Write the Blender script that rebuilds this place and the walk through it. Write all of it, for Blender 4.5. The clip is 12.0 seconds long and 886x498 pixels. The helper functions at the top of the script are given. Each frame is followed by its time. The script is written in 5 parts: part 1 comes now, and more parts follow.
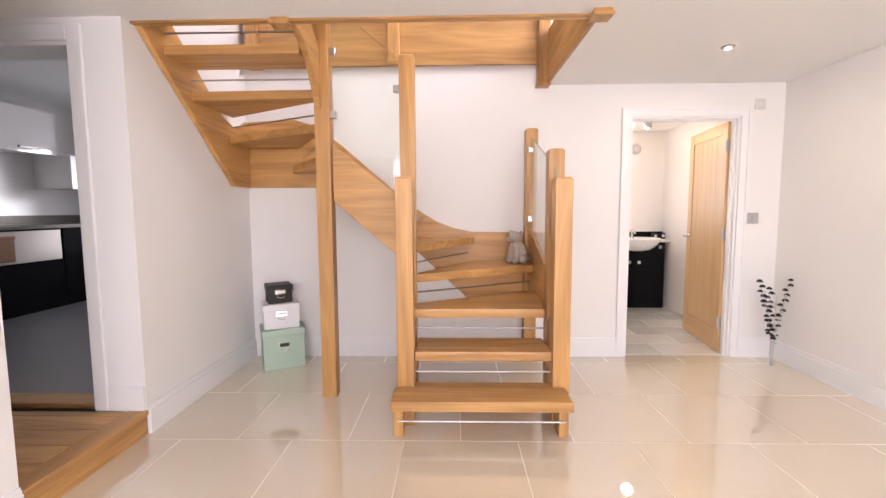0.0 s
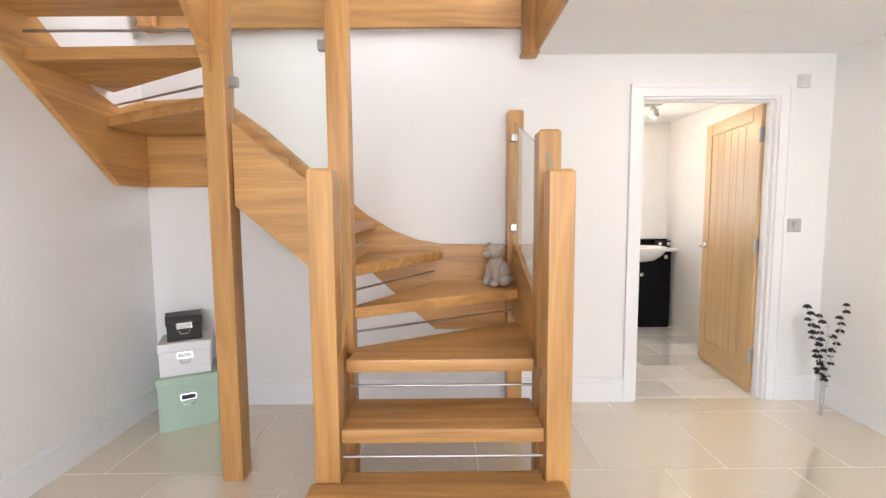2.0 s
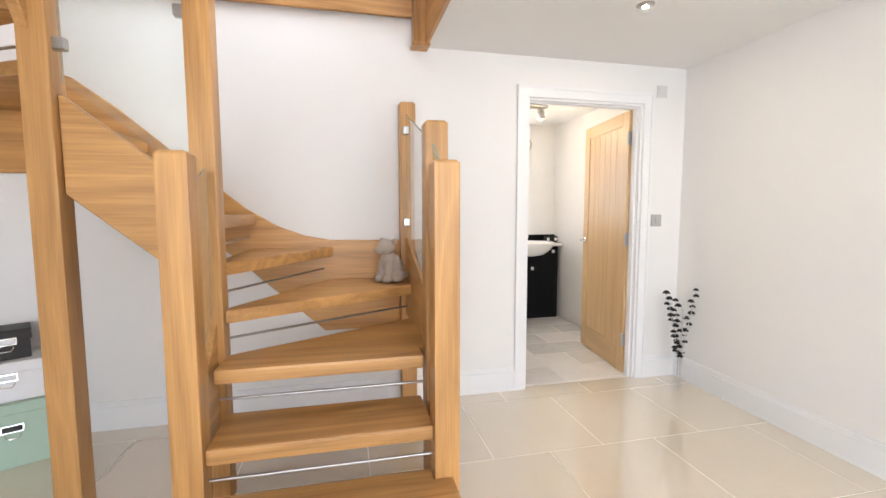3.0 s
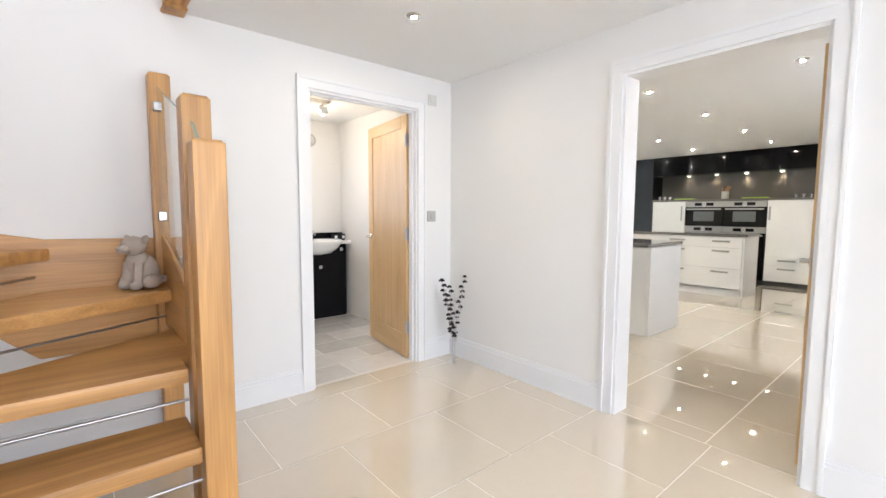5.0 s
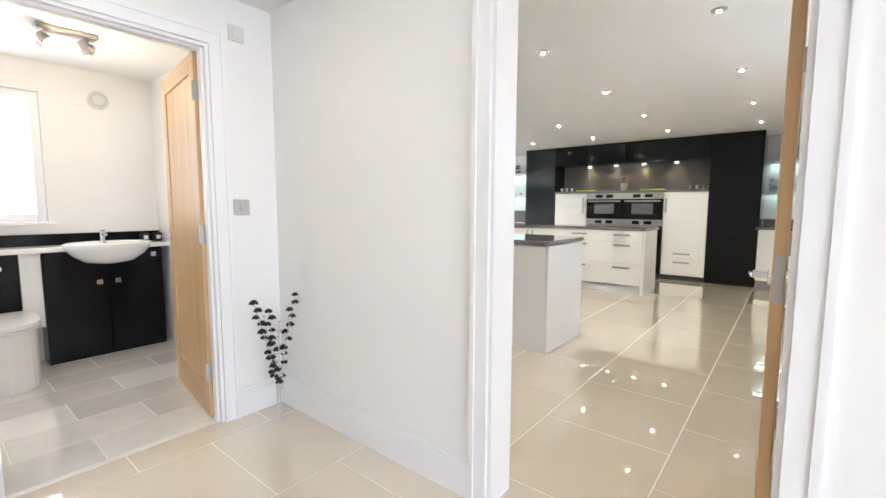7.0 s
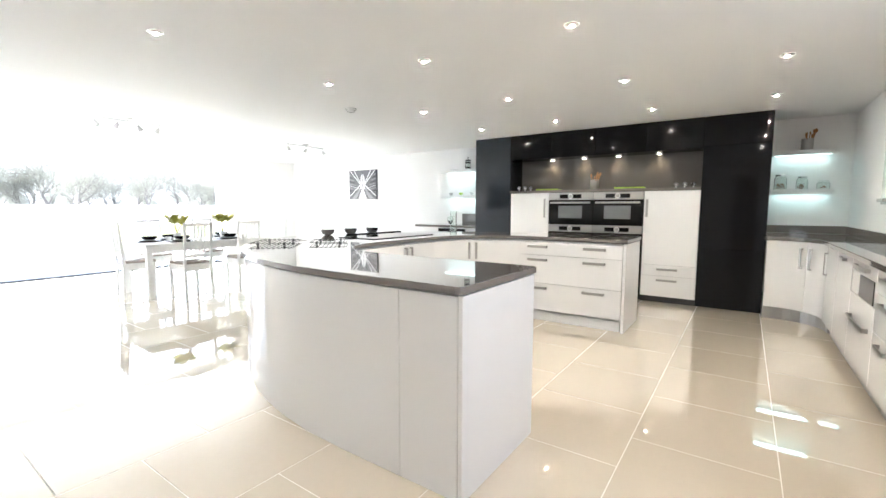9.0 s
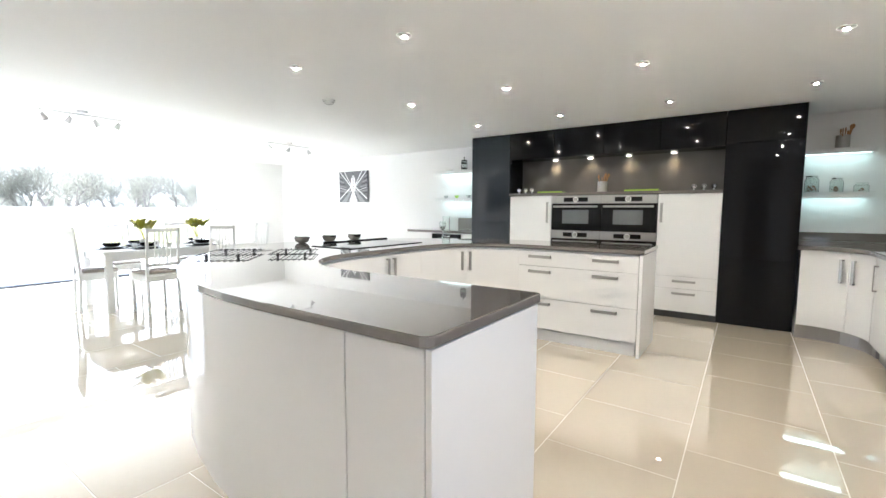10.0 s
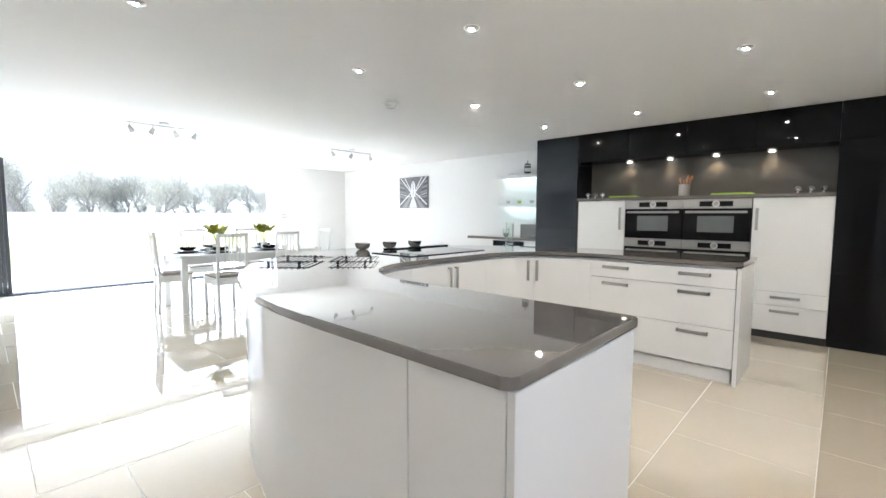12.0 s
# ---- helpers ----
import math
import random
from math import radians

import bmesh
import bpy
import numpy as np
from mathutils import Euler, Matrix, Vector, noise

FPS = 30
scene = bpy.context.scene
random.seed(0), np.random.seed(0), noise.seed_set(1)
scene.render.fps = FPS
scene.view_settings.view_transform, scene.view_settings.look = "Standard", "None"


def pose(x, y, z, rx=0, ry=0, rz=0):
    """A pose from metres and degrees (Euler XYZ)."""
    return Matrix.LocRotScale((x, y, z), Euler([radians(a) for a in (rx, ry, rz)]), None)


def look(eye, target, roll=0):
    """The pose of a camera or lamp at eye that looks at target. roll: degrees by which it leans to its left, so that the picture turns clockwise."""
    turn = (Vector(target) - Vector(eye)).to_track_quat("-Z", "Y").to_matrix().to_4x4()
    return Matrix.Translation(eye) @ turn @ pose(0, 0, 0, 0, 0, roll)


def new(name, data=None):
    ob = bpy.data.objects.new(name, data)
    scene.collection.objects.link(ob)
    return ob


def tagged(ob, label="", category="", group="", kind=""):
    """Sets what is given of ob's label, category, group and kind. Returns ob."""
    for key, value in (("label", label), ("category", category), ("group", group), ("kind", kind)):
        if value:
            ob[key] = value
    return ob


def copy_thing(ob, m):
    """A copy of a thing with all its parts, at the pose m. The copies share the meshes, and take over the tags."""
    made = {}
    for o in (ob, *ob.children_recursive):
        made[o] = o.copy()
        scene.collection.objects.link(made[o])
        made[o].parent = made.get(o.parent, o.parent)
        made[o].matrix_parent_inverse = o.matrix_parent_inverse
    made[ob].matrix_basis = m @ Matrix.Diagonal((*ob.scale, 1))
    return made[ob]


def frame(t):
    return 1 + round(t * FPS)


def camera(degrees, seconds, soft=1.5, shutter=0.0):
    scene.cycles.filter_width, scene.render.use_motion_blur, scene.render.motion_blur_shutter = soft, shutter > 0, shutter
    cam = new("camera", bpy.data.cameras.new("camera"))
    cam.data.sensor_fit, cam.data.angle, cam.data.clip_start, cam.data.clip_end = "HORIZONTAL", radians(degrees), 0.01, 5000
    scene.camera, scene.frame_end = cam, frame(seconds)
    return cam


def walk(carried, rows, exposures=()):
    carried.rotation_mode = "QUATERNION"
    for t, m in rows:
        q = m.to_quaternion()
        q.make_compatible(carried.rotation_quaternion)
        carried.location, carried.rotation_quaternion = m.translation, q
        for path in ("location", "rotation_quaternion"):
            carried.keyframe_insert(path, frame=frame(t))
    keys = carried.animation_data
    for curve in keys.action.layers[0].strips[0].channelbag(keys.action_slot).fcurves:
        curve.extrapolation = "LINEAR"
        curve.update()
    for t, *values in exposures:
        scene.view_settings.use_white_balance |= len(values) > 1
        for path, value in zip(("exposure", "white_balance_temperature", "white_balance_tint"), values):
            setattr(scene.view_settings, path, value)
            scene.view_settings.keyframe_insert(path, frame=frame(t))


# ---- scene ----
cam = camera(91.6, 12.0)
PATH = [
    (0, (0.24, -0.159, 1.267), (0.191, 1.833, 1.092), -0.3),
    (0.5, (0.205, 0.127, 1.287), (0.154, 2.119, 1.118), -0.3),
    (1, (0.257, 0.379, 1.303), (0.206, 2.372, 1.138), -0.4),
    (1.5, (0.343, 0.554, 1.309), (0.296, 2.547, 1.145), -0.5),
    (2, (0.411, 0.675, 1.292), (0.417, 2.668, 1.127), -0.4),
    (2.5, (0.462, 0.749, 1.278), (0.633, 2.735, 1.11), -0.3),
    (3, (0.498, 0.745, 1.265), (0.937, 2.688, 1.092), -0.1),
    (3.5, (0.516, 0.74, 1.237), (1.215, 2.606, 1.065), -0.2),
    (5.5, (0.559, 0.751, 1.209), (1.96, 2.168, 1.04), 0.4),
    (6, (0.746, 0.843, 1.183), (2.223, 2.179, 1.004), 0.4),
    (6.5, (1.121, 0.979, 1.201), (2.638, 2.268, 1.011), 0.3),
    (7, (1.586, 1.136, 1.202), (3.132, 2.389, 1.009), 0.2),
    (7.2, (1.770, 1.197, 1.196), (3.325, 2.437, 1.012), 0.2),
    (8.8, (3.199, 1.678, 1.244), (4.831, 2.819, 1.052), 0.3),
    (9, (3.36, 1.735, 1.248), (4.991, 2.877, 1.056), 0.1),
    (9.5, (3.662, 1.848, 1.243), (5.294, 2.99, 1.059), 0.1),
    (10, (3.899, 1.977, 1.265), (5.529, 3.122, 1.086), 0.2),
    (10.5, (4.014, 2.065, 1.278), (5.635, 3.223, 1.107), 0.3),
    (11, (4.062, 2.14, 1.275), (5.65, 3.344, 1.112), 0.3),
    (11.5, (4.058, 2.158, 1.27), (5.589, 3.434, 1.112), 0.3),
    (12, (4.038, 2.155, 1.269), (5.503, 3.507, 1.115), 0.2),
]
walk(cam, [(t, look(eye, target, roll)) for t, eye, target, roll in PATH],
     [(0, 1.5, 6600, 23), (1.5, 1.5, 6330, 15), (3.5, 1.5, 6080, 11), (5.5, 1.5, 5840, 10), (7.2, 1.5, 5840, 10), (8.8, 1.72, 5760, 11), (10, 1.56, 5660, 10), (12, 1.32, 5560, 10)])

# ---- world and large lights ----
world = bpy.data.worlds.new("sky")
scene.world = world
world.use_nodes = True
wn = world.node_tree
sky = wn.nodes.new("ShaderNodeTexSky")
sky.sky_type, sky.sun_disc = "NISHITA", False
sky.sun_elevation, sky.sun_rotation = radians(49), radians(258)
# pale hazy sky
sky.air_density, sky.dust_density, sky.ozone_density = 1.0, 4.0, 1.0
wn.links.new(sky.outputs[0], wn.nodes["Background"].inputs[0])
wn.nodes["Background"].inputs[1].default_value = 0.15

sun = new("sun", bpy.data.lights.new("sun", "SUN"))
sun.data.energy, sun.data.angle, sun.data.color = 4.2, radians(12), (1.0, 0.96, 0.9)
sun.matrix_world = look((0, 0, 30), (19, 4, 8))


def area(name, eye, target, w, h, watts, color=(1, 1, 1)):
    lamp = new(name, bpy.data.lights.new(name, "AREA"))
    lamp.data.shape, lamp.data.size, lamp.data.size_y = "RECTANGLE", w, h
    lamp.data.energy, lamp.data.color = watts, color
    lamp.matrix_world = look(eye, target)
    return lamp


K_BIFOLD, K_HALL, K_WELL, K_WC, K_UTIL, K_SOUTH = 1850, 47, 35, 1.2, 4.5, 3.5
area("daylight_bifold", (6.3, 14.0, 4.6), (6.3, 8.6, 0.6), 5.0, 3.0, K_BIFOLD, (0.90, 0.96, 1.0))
area("daylight_hall_window", (0.7, -2.72, 1.52), (0.7, 4, 1.1), 3.2, 1.45, K_HALL, (1.0, 1.0, 1.0))
area("daylight_landing_window", (2.96, 2.2, 3.8), (-1, 2.9, 3.0), 1.6, 1.4, K_WELL, (1.0, 0.99, 0.98))
# fill lamp in an added south opening, brightens the kitchen's right side
area("fill_south_window", (5.0, 0.70, 1.58), (5.4, 6, 2.0), 2.5, 1.0, K_SOUTH, (1.0, 0.98, 0.95))
area("daylight_wc_window", (1.75, 5.66, 1.58), (1.75, 0, 1.2), 0.9, 0.9, K_WC, (1, 0.99, 0.97))
area("daylight_utility_window", (-3.4, 6.0, 1.7), (-3.6, 2, 1.0), 0.95, 0.95, K_UTIL, (0.9, 0.95, 1.0))

# ---- materials ----
MATS = {}


def mat(name, color, rough=0.5, metal=0.0, noise_amt=0.06, noise_scale=3.0, fine=60.0, bump=0.0, spec=0.5,
        coat=0.0, trans=0.0, emit=0.0, rough_var=0.08, emit_color=None, rand=0.0, ior=1.45, coat_ior=1.5):
    if name in MATS:
        return MATS[name]
    m = bpy.data.materials.new(name)
    m.use_nodes = True
    nt = m.node_tree
    b = nt.nodes["Principled BSDF"]
    b.inputs["Roughness"].default_value = rough
    b.inputs["Metallic"].default_value = metal
    b.inputs["Specular IOR Level"].default_value = spec
    b.inputs["Coat Weight"].default_value = coat
    b.inputs["Coat Roughness"].default_value = 0.01
    b.inputs["Coat IOR"].default_value = coat_ior
    b.inputs["Transmission Weight"].default_value = trans
    b.inputs["IOR"].default_value = ior
    tc = nt.nodes.new("ShaderNodeTexCoord")
    n1 = nt.nodes.new("ShaderNodeTexNoise")
    n1.inputs["Scale"].default_value, n1.inputs["Detail"].default_value = noise_scale, 4
    n2 = nt.nodes.new("ShaderNodeTexNoise")
    n2.inputs["Scale"].default_value, n2.inputs["Detail"].default_value = fine, 3
    for n in (n1, n2):
        nt.links.new(tc.outputs["Object"], n.inputs["Vector"])
    mix = nt.nodes.new("ShaderNodeMix")
    mix.data_type = "RGBA"
    c = Vector(color[:3])
    lo, hi = c * (1 - noise_amt), c * (1 + noise_amt)
    mix.inputs[6].default_value = (*lo, 1)
    mix.inputs[7].default_value = (*[min(1, v) for v in hi], 1)
    add = nt.nodes.new("ShaderNodeMath")
    add.operation = "MULTIPLY_ADD"
    add.inputs[1].default_value = 0.35
    nt.links.new(n2.outputs[0], add.inputs[0])
    sc = nt.nodes.new("ShaderNodeMath")
    sc.operation = "MULTIPLY"
    sc.inputs[1].default_value = 0.65
    nt.links.new(n1.outputs[0], sc.inputs[0])
    nt.links.new(sc.outputs[0], add.inputs[2])
    fac = add.outputs[0]
    if rand:
        info = nt.nodes.new("ShaderNodeObjectInfo")
        r = nt.nodes.new("ShaderNodeMath")
        r.operation = "MULTIPLY_ADD"
        r.inputs[1].default_value = rand
        nt.links.new(info.outputs["Random"], r.inputs[0])
        nt.links.new(fac, r.inputs[2])
        sub = nt.nodes.new("ShaderNodeMath")
        sub.operation = "SUBTRACT"
        sub.inputs[1].default_value = rand / 2
        nt.links.new(r.outputs[0], sub.inputs[0])
        fac = sub.outputs[0]
    nt.links.new(fac, mix.inputs[0])
    nt.links.new(mix.outputs[2], b.inputs["Base Color"])
    if rough_var and rough > 0.02:
        mr = nt.nodes.new("ShaderNodeMapRange")
        mr.inputs[3].default_value = rough * (1 - rough_var)
        mr.inputs[4].default_value = min(1, rough * (1 + rough_var))
        nt.links.new(n1.outputs[0], mr.inputs[0])
        nt.links.new(mr.outputs[0], b.inputs["Roughness"])
    if bump:
        bp = nt.nodes.new("ShaderNodeBump")
        bp.inputs["Strength"].default_value, bp.inputs["Distance"].default_value = bump, 0.002
        nt.links.new(n2.outputs[0], bp.inputs["Height"])
        nt.links.new(bp.outputs[0], b.inputs["Normal"])
    if emit:
        b.inputs["Emission Color"].default_value = (*(emit_color or color), 1)
        b.inputs["Emission Strength"].default_value = emit
    MATS[name] = m
    return m


def oak(name, axis, dark, light, rough=0.38):
    """Planed oak with its grain along one axis: stretched noise for the figure, fine pores, and board-to-board tone."""
    if name in MATS:
        return MATS[name]
    m = bpy.data.materials.new(name)
    m.use_nodes = True
    nt = m.node_tree
    b = nt.nodes["Principled BSDF"]
    tc = nt.nodes.new("ShaderNodeTexCoord")
    info = nt.nodes.new("ShaderNodeObjectInfo")
    off = nt.nodes.new("ShaderNodeVectorMath")
    off.operation = "SCALE"
    off.inputs[0].default_value = (7.3, 3.1, 5.7)
    nt.links.new(info.outputs["Random"], off.inputs["Scale"])
    addv = nt.nodes.new("ShaderNodeVectorMath")
    nt.links.new(tc.outputs["Object"], addv.inputs[0])
    nt.links.new(off.outputs[0], addv.inputs[1])

    def stretched(across, along, detail, dist):
        mp = nt.nodes.new("ShaderNodeMapping")
        s = [across] * 3
        s["xyz".index(axis)] = along
        mp.inputs["Scale"].default_value = s
        nt.links.new(addv.outputs[0], mp.inputs["Vector"])
        n = nt.nodes.new("ShaderNodeTexNoise")
        n.inputs["Scale"].default_value, n.inputs["Detail"].default_value = 1.0, detail
        n.inputs["Distortion"].default_value = dist
        nt.links.new(mp.outputs[0], n.inputs["Vector"])
        return n

    fig = stretched(7, 0.55, 2, 0.7)
    wav = nt.nodes.new("ShaderNodeMath")
    wav.operation = "PINGPONG"
    wav.inputs[1].default_value = 0.5
    mul = nt.nodes.new("ShaderNodeMath")
    mul.operation = "MULTIPLY"
    mul.inputs[1].default_value = 3.4
    nt.links.new(fig.outputs[0], mul.inputs[0])
    nt.links.new(mul.outputs[0], wav.inputs[0])
    pores = stretched(170, 4, 4, 0.2)
    broad = stretched(3, 0.5, 2, 0.5)
    s1 = nt.nodes.new("ShaderNodeMath")
    s1.operation = "MULTIPLY_ADD"
    s1.inputs[1].default_value = 0.68
    nt.links.new(wav.outputs[0], s1.inputs[0])
    s2 = nt.nodes.new("ShaderNodeMath")
    s2.operation = "MULTIPLY_ADD"
    s2.inputs[1].default_value = 0.6
    nt.links.new(pores.outputs[0], s2.inputs[0])
    s3 = nt.nodes.new("ShaderNodeMath")
    s3.operation = "MULTIPLY_ADD"
    s3.inputs[1].default_value = 0.7
    nt.links.new(broad.outputs[0], s3.inputs[0])
    rt = nt.nodes.new("ShaderNodeMath")
    rt.operation = "MULTIPLY_ADD"
    rt.inputs[1].default_value, rt.inputs[2].default_value = 0.3, -0.32
    nt.links.new(info.outputs["Random"], rt.inputs[0])
    nt.links.new(rt.outputs[0], s3.inputs[2])
    nt.links.new(s3.outputs[0], s2.inputs[2])
    nt.links.new(s2.outputs[0], s1.inputs[2])
    mix = nt.nodes.new("ShaderNodeMix")
    mix.data_type = "RGBA"
    mix.inputs[6].default_value, mix.inputs[7].default_value = (*dark, 1), (*light, 1)
    nt.links.new(s1.outputs[0], mix.inputs[0])
    nt.links.new(mix.outputs[2], b.inputs["Base Color"])
    b.inputs["Roughness"].default_value = rough
    bp = nt.nodes.new("ShaderNodeBump")
    bp.inputs["Strength"].default_value, bp.inputs["Distance"].default_value = 0.15, 0.001
    nt.links.new(pores.outputs[0], bp.inputs["Height"])
    nt.links.new(bp.outputs[0], b.inputs["Normal"])
    MATS[name] = m
    return m


OD, OL = (0.19, 0.078, 0.019), (0.67, 0.37, 0.13)
OAK = {a: oak("oak_" + a, a, OD, OL) for a in "xyz"}
DOOR_OAK = {a: oak("door_oak_" + a, a, (0.47, 0.29, 0.13), (0.66, 0.45, 0.23)) for a in "xyz"}
WALL = mat("white_wall_paint", (0.83, 0.82, 0.81), 0.75, noise_amt=0.012, noise_scale=1.2, fine=220, bump=0.08)
CEIL = mat("ceiling_paint", (0.85, 0.845, 0.835), 0.85, noise_amt=0.012, noise_scale=1.0, fine=180, bump=0.06)
TRIM = mat("white_satin_trim", (0.84, 0.84, 0.85), 0.35, noise_amt=0.015, noise_scale=4)
TILE = mat("cream_porcelain", (0.715, 0.625, 0.49), 0.02, noise_amt=0.05, noise_scale=2.2, fine=30, rand=0.35, rough_var=0.3, spec=0.6, coat=1.0, coat_ior=2.2)
GROUT = mat("pale_grout", (0.80, 0.76, 0.69), 0.8, noise_amt=0.05, noise_scale=14)
MARBLE = mat("grey_marble_tile", (0.82, 0.79, 0.75), 0.05, noise_amt=0.24, noise_scale=3.5, fine=11, rand=0.6, coat=1.0, coat_ior=1.8)
UTFLOOR = mat("grey_vinyl_floor", (0.20, 0.20, 0.205), 0.35, noise_amt=0.1, noise_scale=5)
STEEL = mat("brushed_steel", (0.46, 0.45, 0.44), 0.3, 1.0, noise_amt=0.06, noise_scale=20)
CHROME = mat("chrome", (0.75, 0.75, 0.76), 0.08, 1.0, noise_amt=0.02)
BLACKG = mat("black_gloss_lacquer", (0.007, 0.007, 0.008), 0.035, noise_amt=0.05, noise_scale=2, spec=0.2, rough_var=0.0)
BLUEBLK = mat("dark_slate_gloss", (0.016, 0.020, 0.026), 0.04, noise_amt=0.06, noise_scale=2, rough_var=0.0)
WHITEG = mat("white_gloss_lacquer", (0.85, 0.845, 0.84), 0.06, noise_amt=0.012, noise_scale=2, rough_var=0.3)
QUARTZ = mat("grey_quartz_worktop", (0.165, 0.150, 0.136), 0.045, noise_amt=0.16, noise_scale=6, fine=350, rough_var=0.03, coat=0.6, coat_ior=1.6)
NICHE = mat("dark_grey_panel", (0.075, 0.07, 0.066), 0.35, noise_amt=0.08)
GAP = mat("shadow_gap", (0.03, 0.03, 0.03), 0.7)
OVENGLASS = mat("oven_black_glass", (0.006, 0.006, 0.006), 0.03, noise_amt=0.1, spec=0.25)
# oven window base is lifted to grey to imitate the room's reflection
OVENWIN = mat("oven_window_reflection", (0.15, 0.16, 0.16), 0.04, noise_amt=0.2, noise_scale=6)
GREEN = mat("lime_green_plastic", (0.33, 0.52, 0.06), 0.4)
BLACKM = mat("matt_black", (0.015, 0.015, 0.016), 0.5, noise_amt=0.2)
GLASS = mat("clear_glass", (0.93, 0.97, 0.95), 0.0, noise_amt=0.0, trans=1.0, rough_var=0)
GREENGLASS = mat("pale_green_glass", (0.925, 0.965, 0.945), 0.0, noise_amt=0.0, trans=1.0, rough_var=0)
GLASSEDGE = mat("glass_edge", (0.42, 0.55, 0.48), 0.15, noise_amt=0.0, trans=0.3)
CERAMIC = mat("white_ceramic", (0.84, 0.84, 0.83), 0.07, noise_amt=0.01)
STONE = mat("grey_cast_stone", (0.43, 0.365, 0.31), 0.8, noise_amt=0.25, noise_scale=24, fine=160, bump=0.5)
SAGE = mat("sage_green_card", (0.42, 0.56, 0.46), 0.6, noise_amt=0.05, noise_scale=14, bump=0.1)
WHITEC = mat("white_card", (0.80, 0.80, 0.82), 0.55, noise_amt=0.03, noise_scale=14)
BLACKC = mat("black_card", (0.022, 0.02, 0.019), 0.5, noise_amt=0.15, noise_scale=14)
BULB = mat("lit_bulb", (1, 0.95, 0.85), 0.4, emit=1400.0, emit_color=(1, 0.88, 0.68))
WARMBULB = mat("lit_warm_bulb", (1, 0.8, 0.5), 0.4, emit=9.0, emit_color=(1, 0.84, 0.60))
STRIP = mat("lit_shelf_strip", (0.9, 1, 0.97), 0.4, emit=1.7, emit_color=(0.74, 1.0, 0.88))
CUSHION = mat("beige_cushion_fabric", (0.36, 0.32, 0.29), 0.9, noise_amt=0.12, noise_scale=40, fine=400, bump=0.3)
WHITEW = mat("white_painted_wood", (0.80, 0.80, 0.79), 0.4, noise_amt=0.02)
RED = mat("dark_red_plate", (0.045, 0.004, 0.007), 0.12, noise_amt=0.2)
ANTHRA = mat("anthracite_frame", (0.035, 0.037, 0.042), 0.35)
PETAL = mat("lily_green_petal", (0.48, 0.47, 0.07), 0.5, noise_amt=0.25, noise_scale=30)
DARKPETAL = mat("dark_dried_flower", (0.014, 0.010, 0.010), 0.7, noise_amt=0.3, noise_scale=60)
TWIG = mat("pale_twig", (0.62, 0.60, 0.58), 0.6, noise_amt=0.2, noise_scale=40)
GRASS = mat("lawn_grass", (0.34, 0.335, 0.165), 0.9, noise_amt=0.35, noise_scale=1.5, fine=30, bump=0.4)
PATIO = mat("pale_patio_paving", (0.52, 0.50, 0.46), 0.8, noise_amt=0.12, noise_scale=2)
# bark, leaf and hedge colours are paled to carry distance haze and glare
BARK = mat("hazed_bark", (0.30, 0.285, 0.28), 0.9, noise_amt=0.3, noise_scale=9, bump=0.5)
LEAF = mat("hazed_foliage", (0.46, 0.47, 0.40), 0.8, noise_amt=0.4, noise_scale=1.0)
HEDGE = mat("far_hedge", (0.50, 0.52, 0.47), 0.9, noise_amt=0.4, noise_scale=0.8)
GARDENWALL = mat("pale_garden_wall", (0.78, 0.77, 0.74), 0.9, noise_amt=0.1, noise_scale=2)
BASKET = mat("brown_wicker", (0.30, 0.17, 0.10), 0.8, noise_amt=0.3, noise_scale=60)
GREYPLASTIC = mat("pale_grey_plastic", (0.68, 0.67, 0.65), 0.4, noise_amt=0.03)
PLATEGREY = mat("grey_switch_plate", (0.45, 0.45, 0.45), 0.4, noise_amt=0.03)
TRACK = mat("dark_grey_track", (0.03, 0.032, 0.04), 0.75, spec=0.15)
SATIN = mat("pale_satin_metal", (0.78, 0.78, 0.78), 0.35, 0.25, noise_amt=0.02)

# ---- building helpers ----
WORLD_THINGS = set()


def thing(name, loc, label, category, group="", kind="", rz=0.0, world=False):
    ob = new(name)
    ob.empty_display_size = 0.1
    ob.matrix_basis = pose(*loc, 0, 0, rz)
    if world:
        WORLD_THINGS.add(ob.name)
    return tagged(ob, label, category, group, kind)


def finish(bm, name, material, smooth=False):
    bmesh.ops.recalc_face_normals(bm, faces=bm.faces)
    me = bpy.data.meshes.new(name)
    bm.to_mesh(me)
    bm.free()
    if smooth:
        me.polygons.foreach_set("use_smooth", [True] * len(me.polygons))
        me.set_sharp_from_angle(angle=radians(40))
    me.materials.append(material)
    return me


def part(name, bm, material, parent=None, label="", smooth=False):
    ob = new(name, finish(bm, name, material, smooth))
    if parent is not None:
        ob.parent = parent
        if parent.name in WORLD_THINGS:
            ob.matrix_parent_inverse = parent.matrix_basis.inverted()
    if label:
        ob["label"] = label
    return ob


def solid(name, bm, material, label, category, group="", kind="", smooth=False):
    return tagged(part(name, bm, material, None, "", smooth), label, category, group, kind)


def box(x0, x1, y0, y1, z0, z1, bevel=0.0, bm=None, seg=1):
    own = bmesh.new()
    bmesh.ops.create_cube(own, size=1)
    for v in own.verts:
        v.co = Vector((x0 + (v.co.x + .5) * (x1 - x0), y0 + (v.co.y + .5) * (y1 - y0), z0 + (v.co.z + .5) * (z1 - z0)))
    if bevel:
        bmesh.ops.bevel(own, geom=own.edges[:], offset=bevel, segments=seg, affect="EDGES", profile=0.7)
    if bm is None:
        return own
    return join(bm, own)


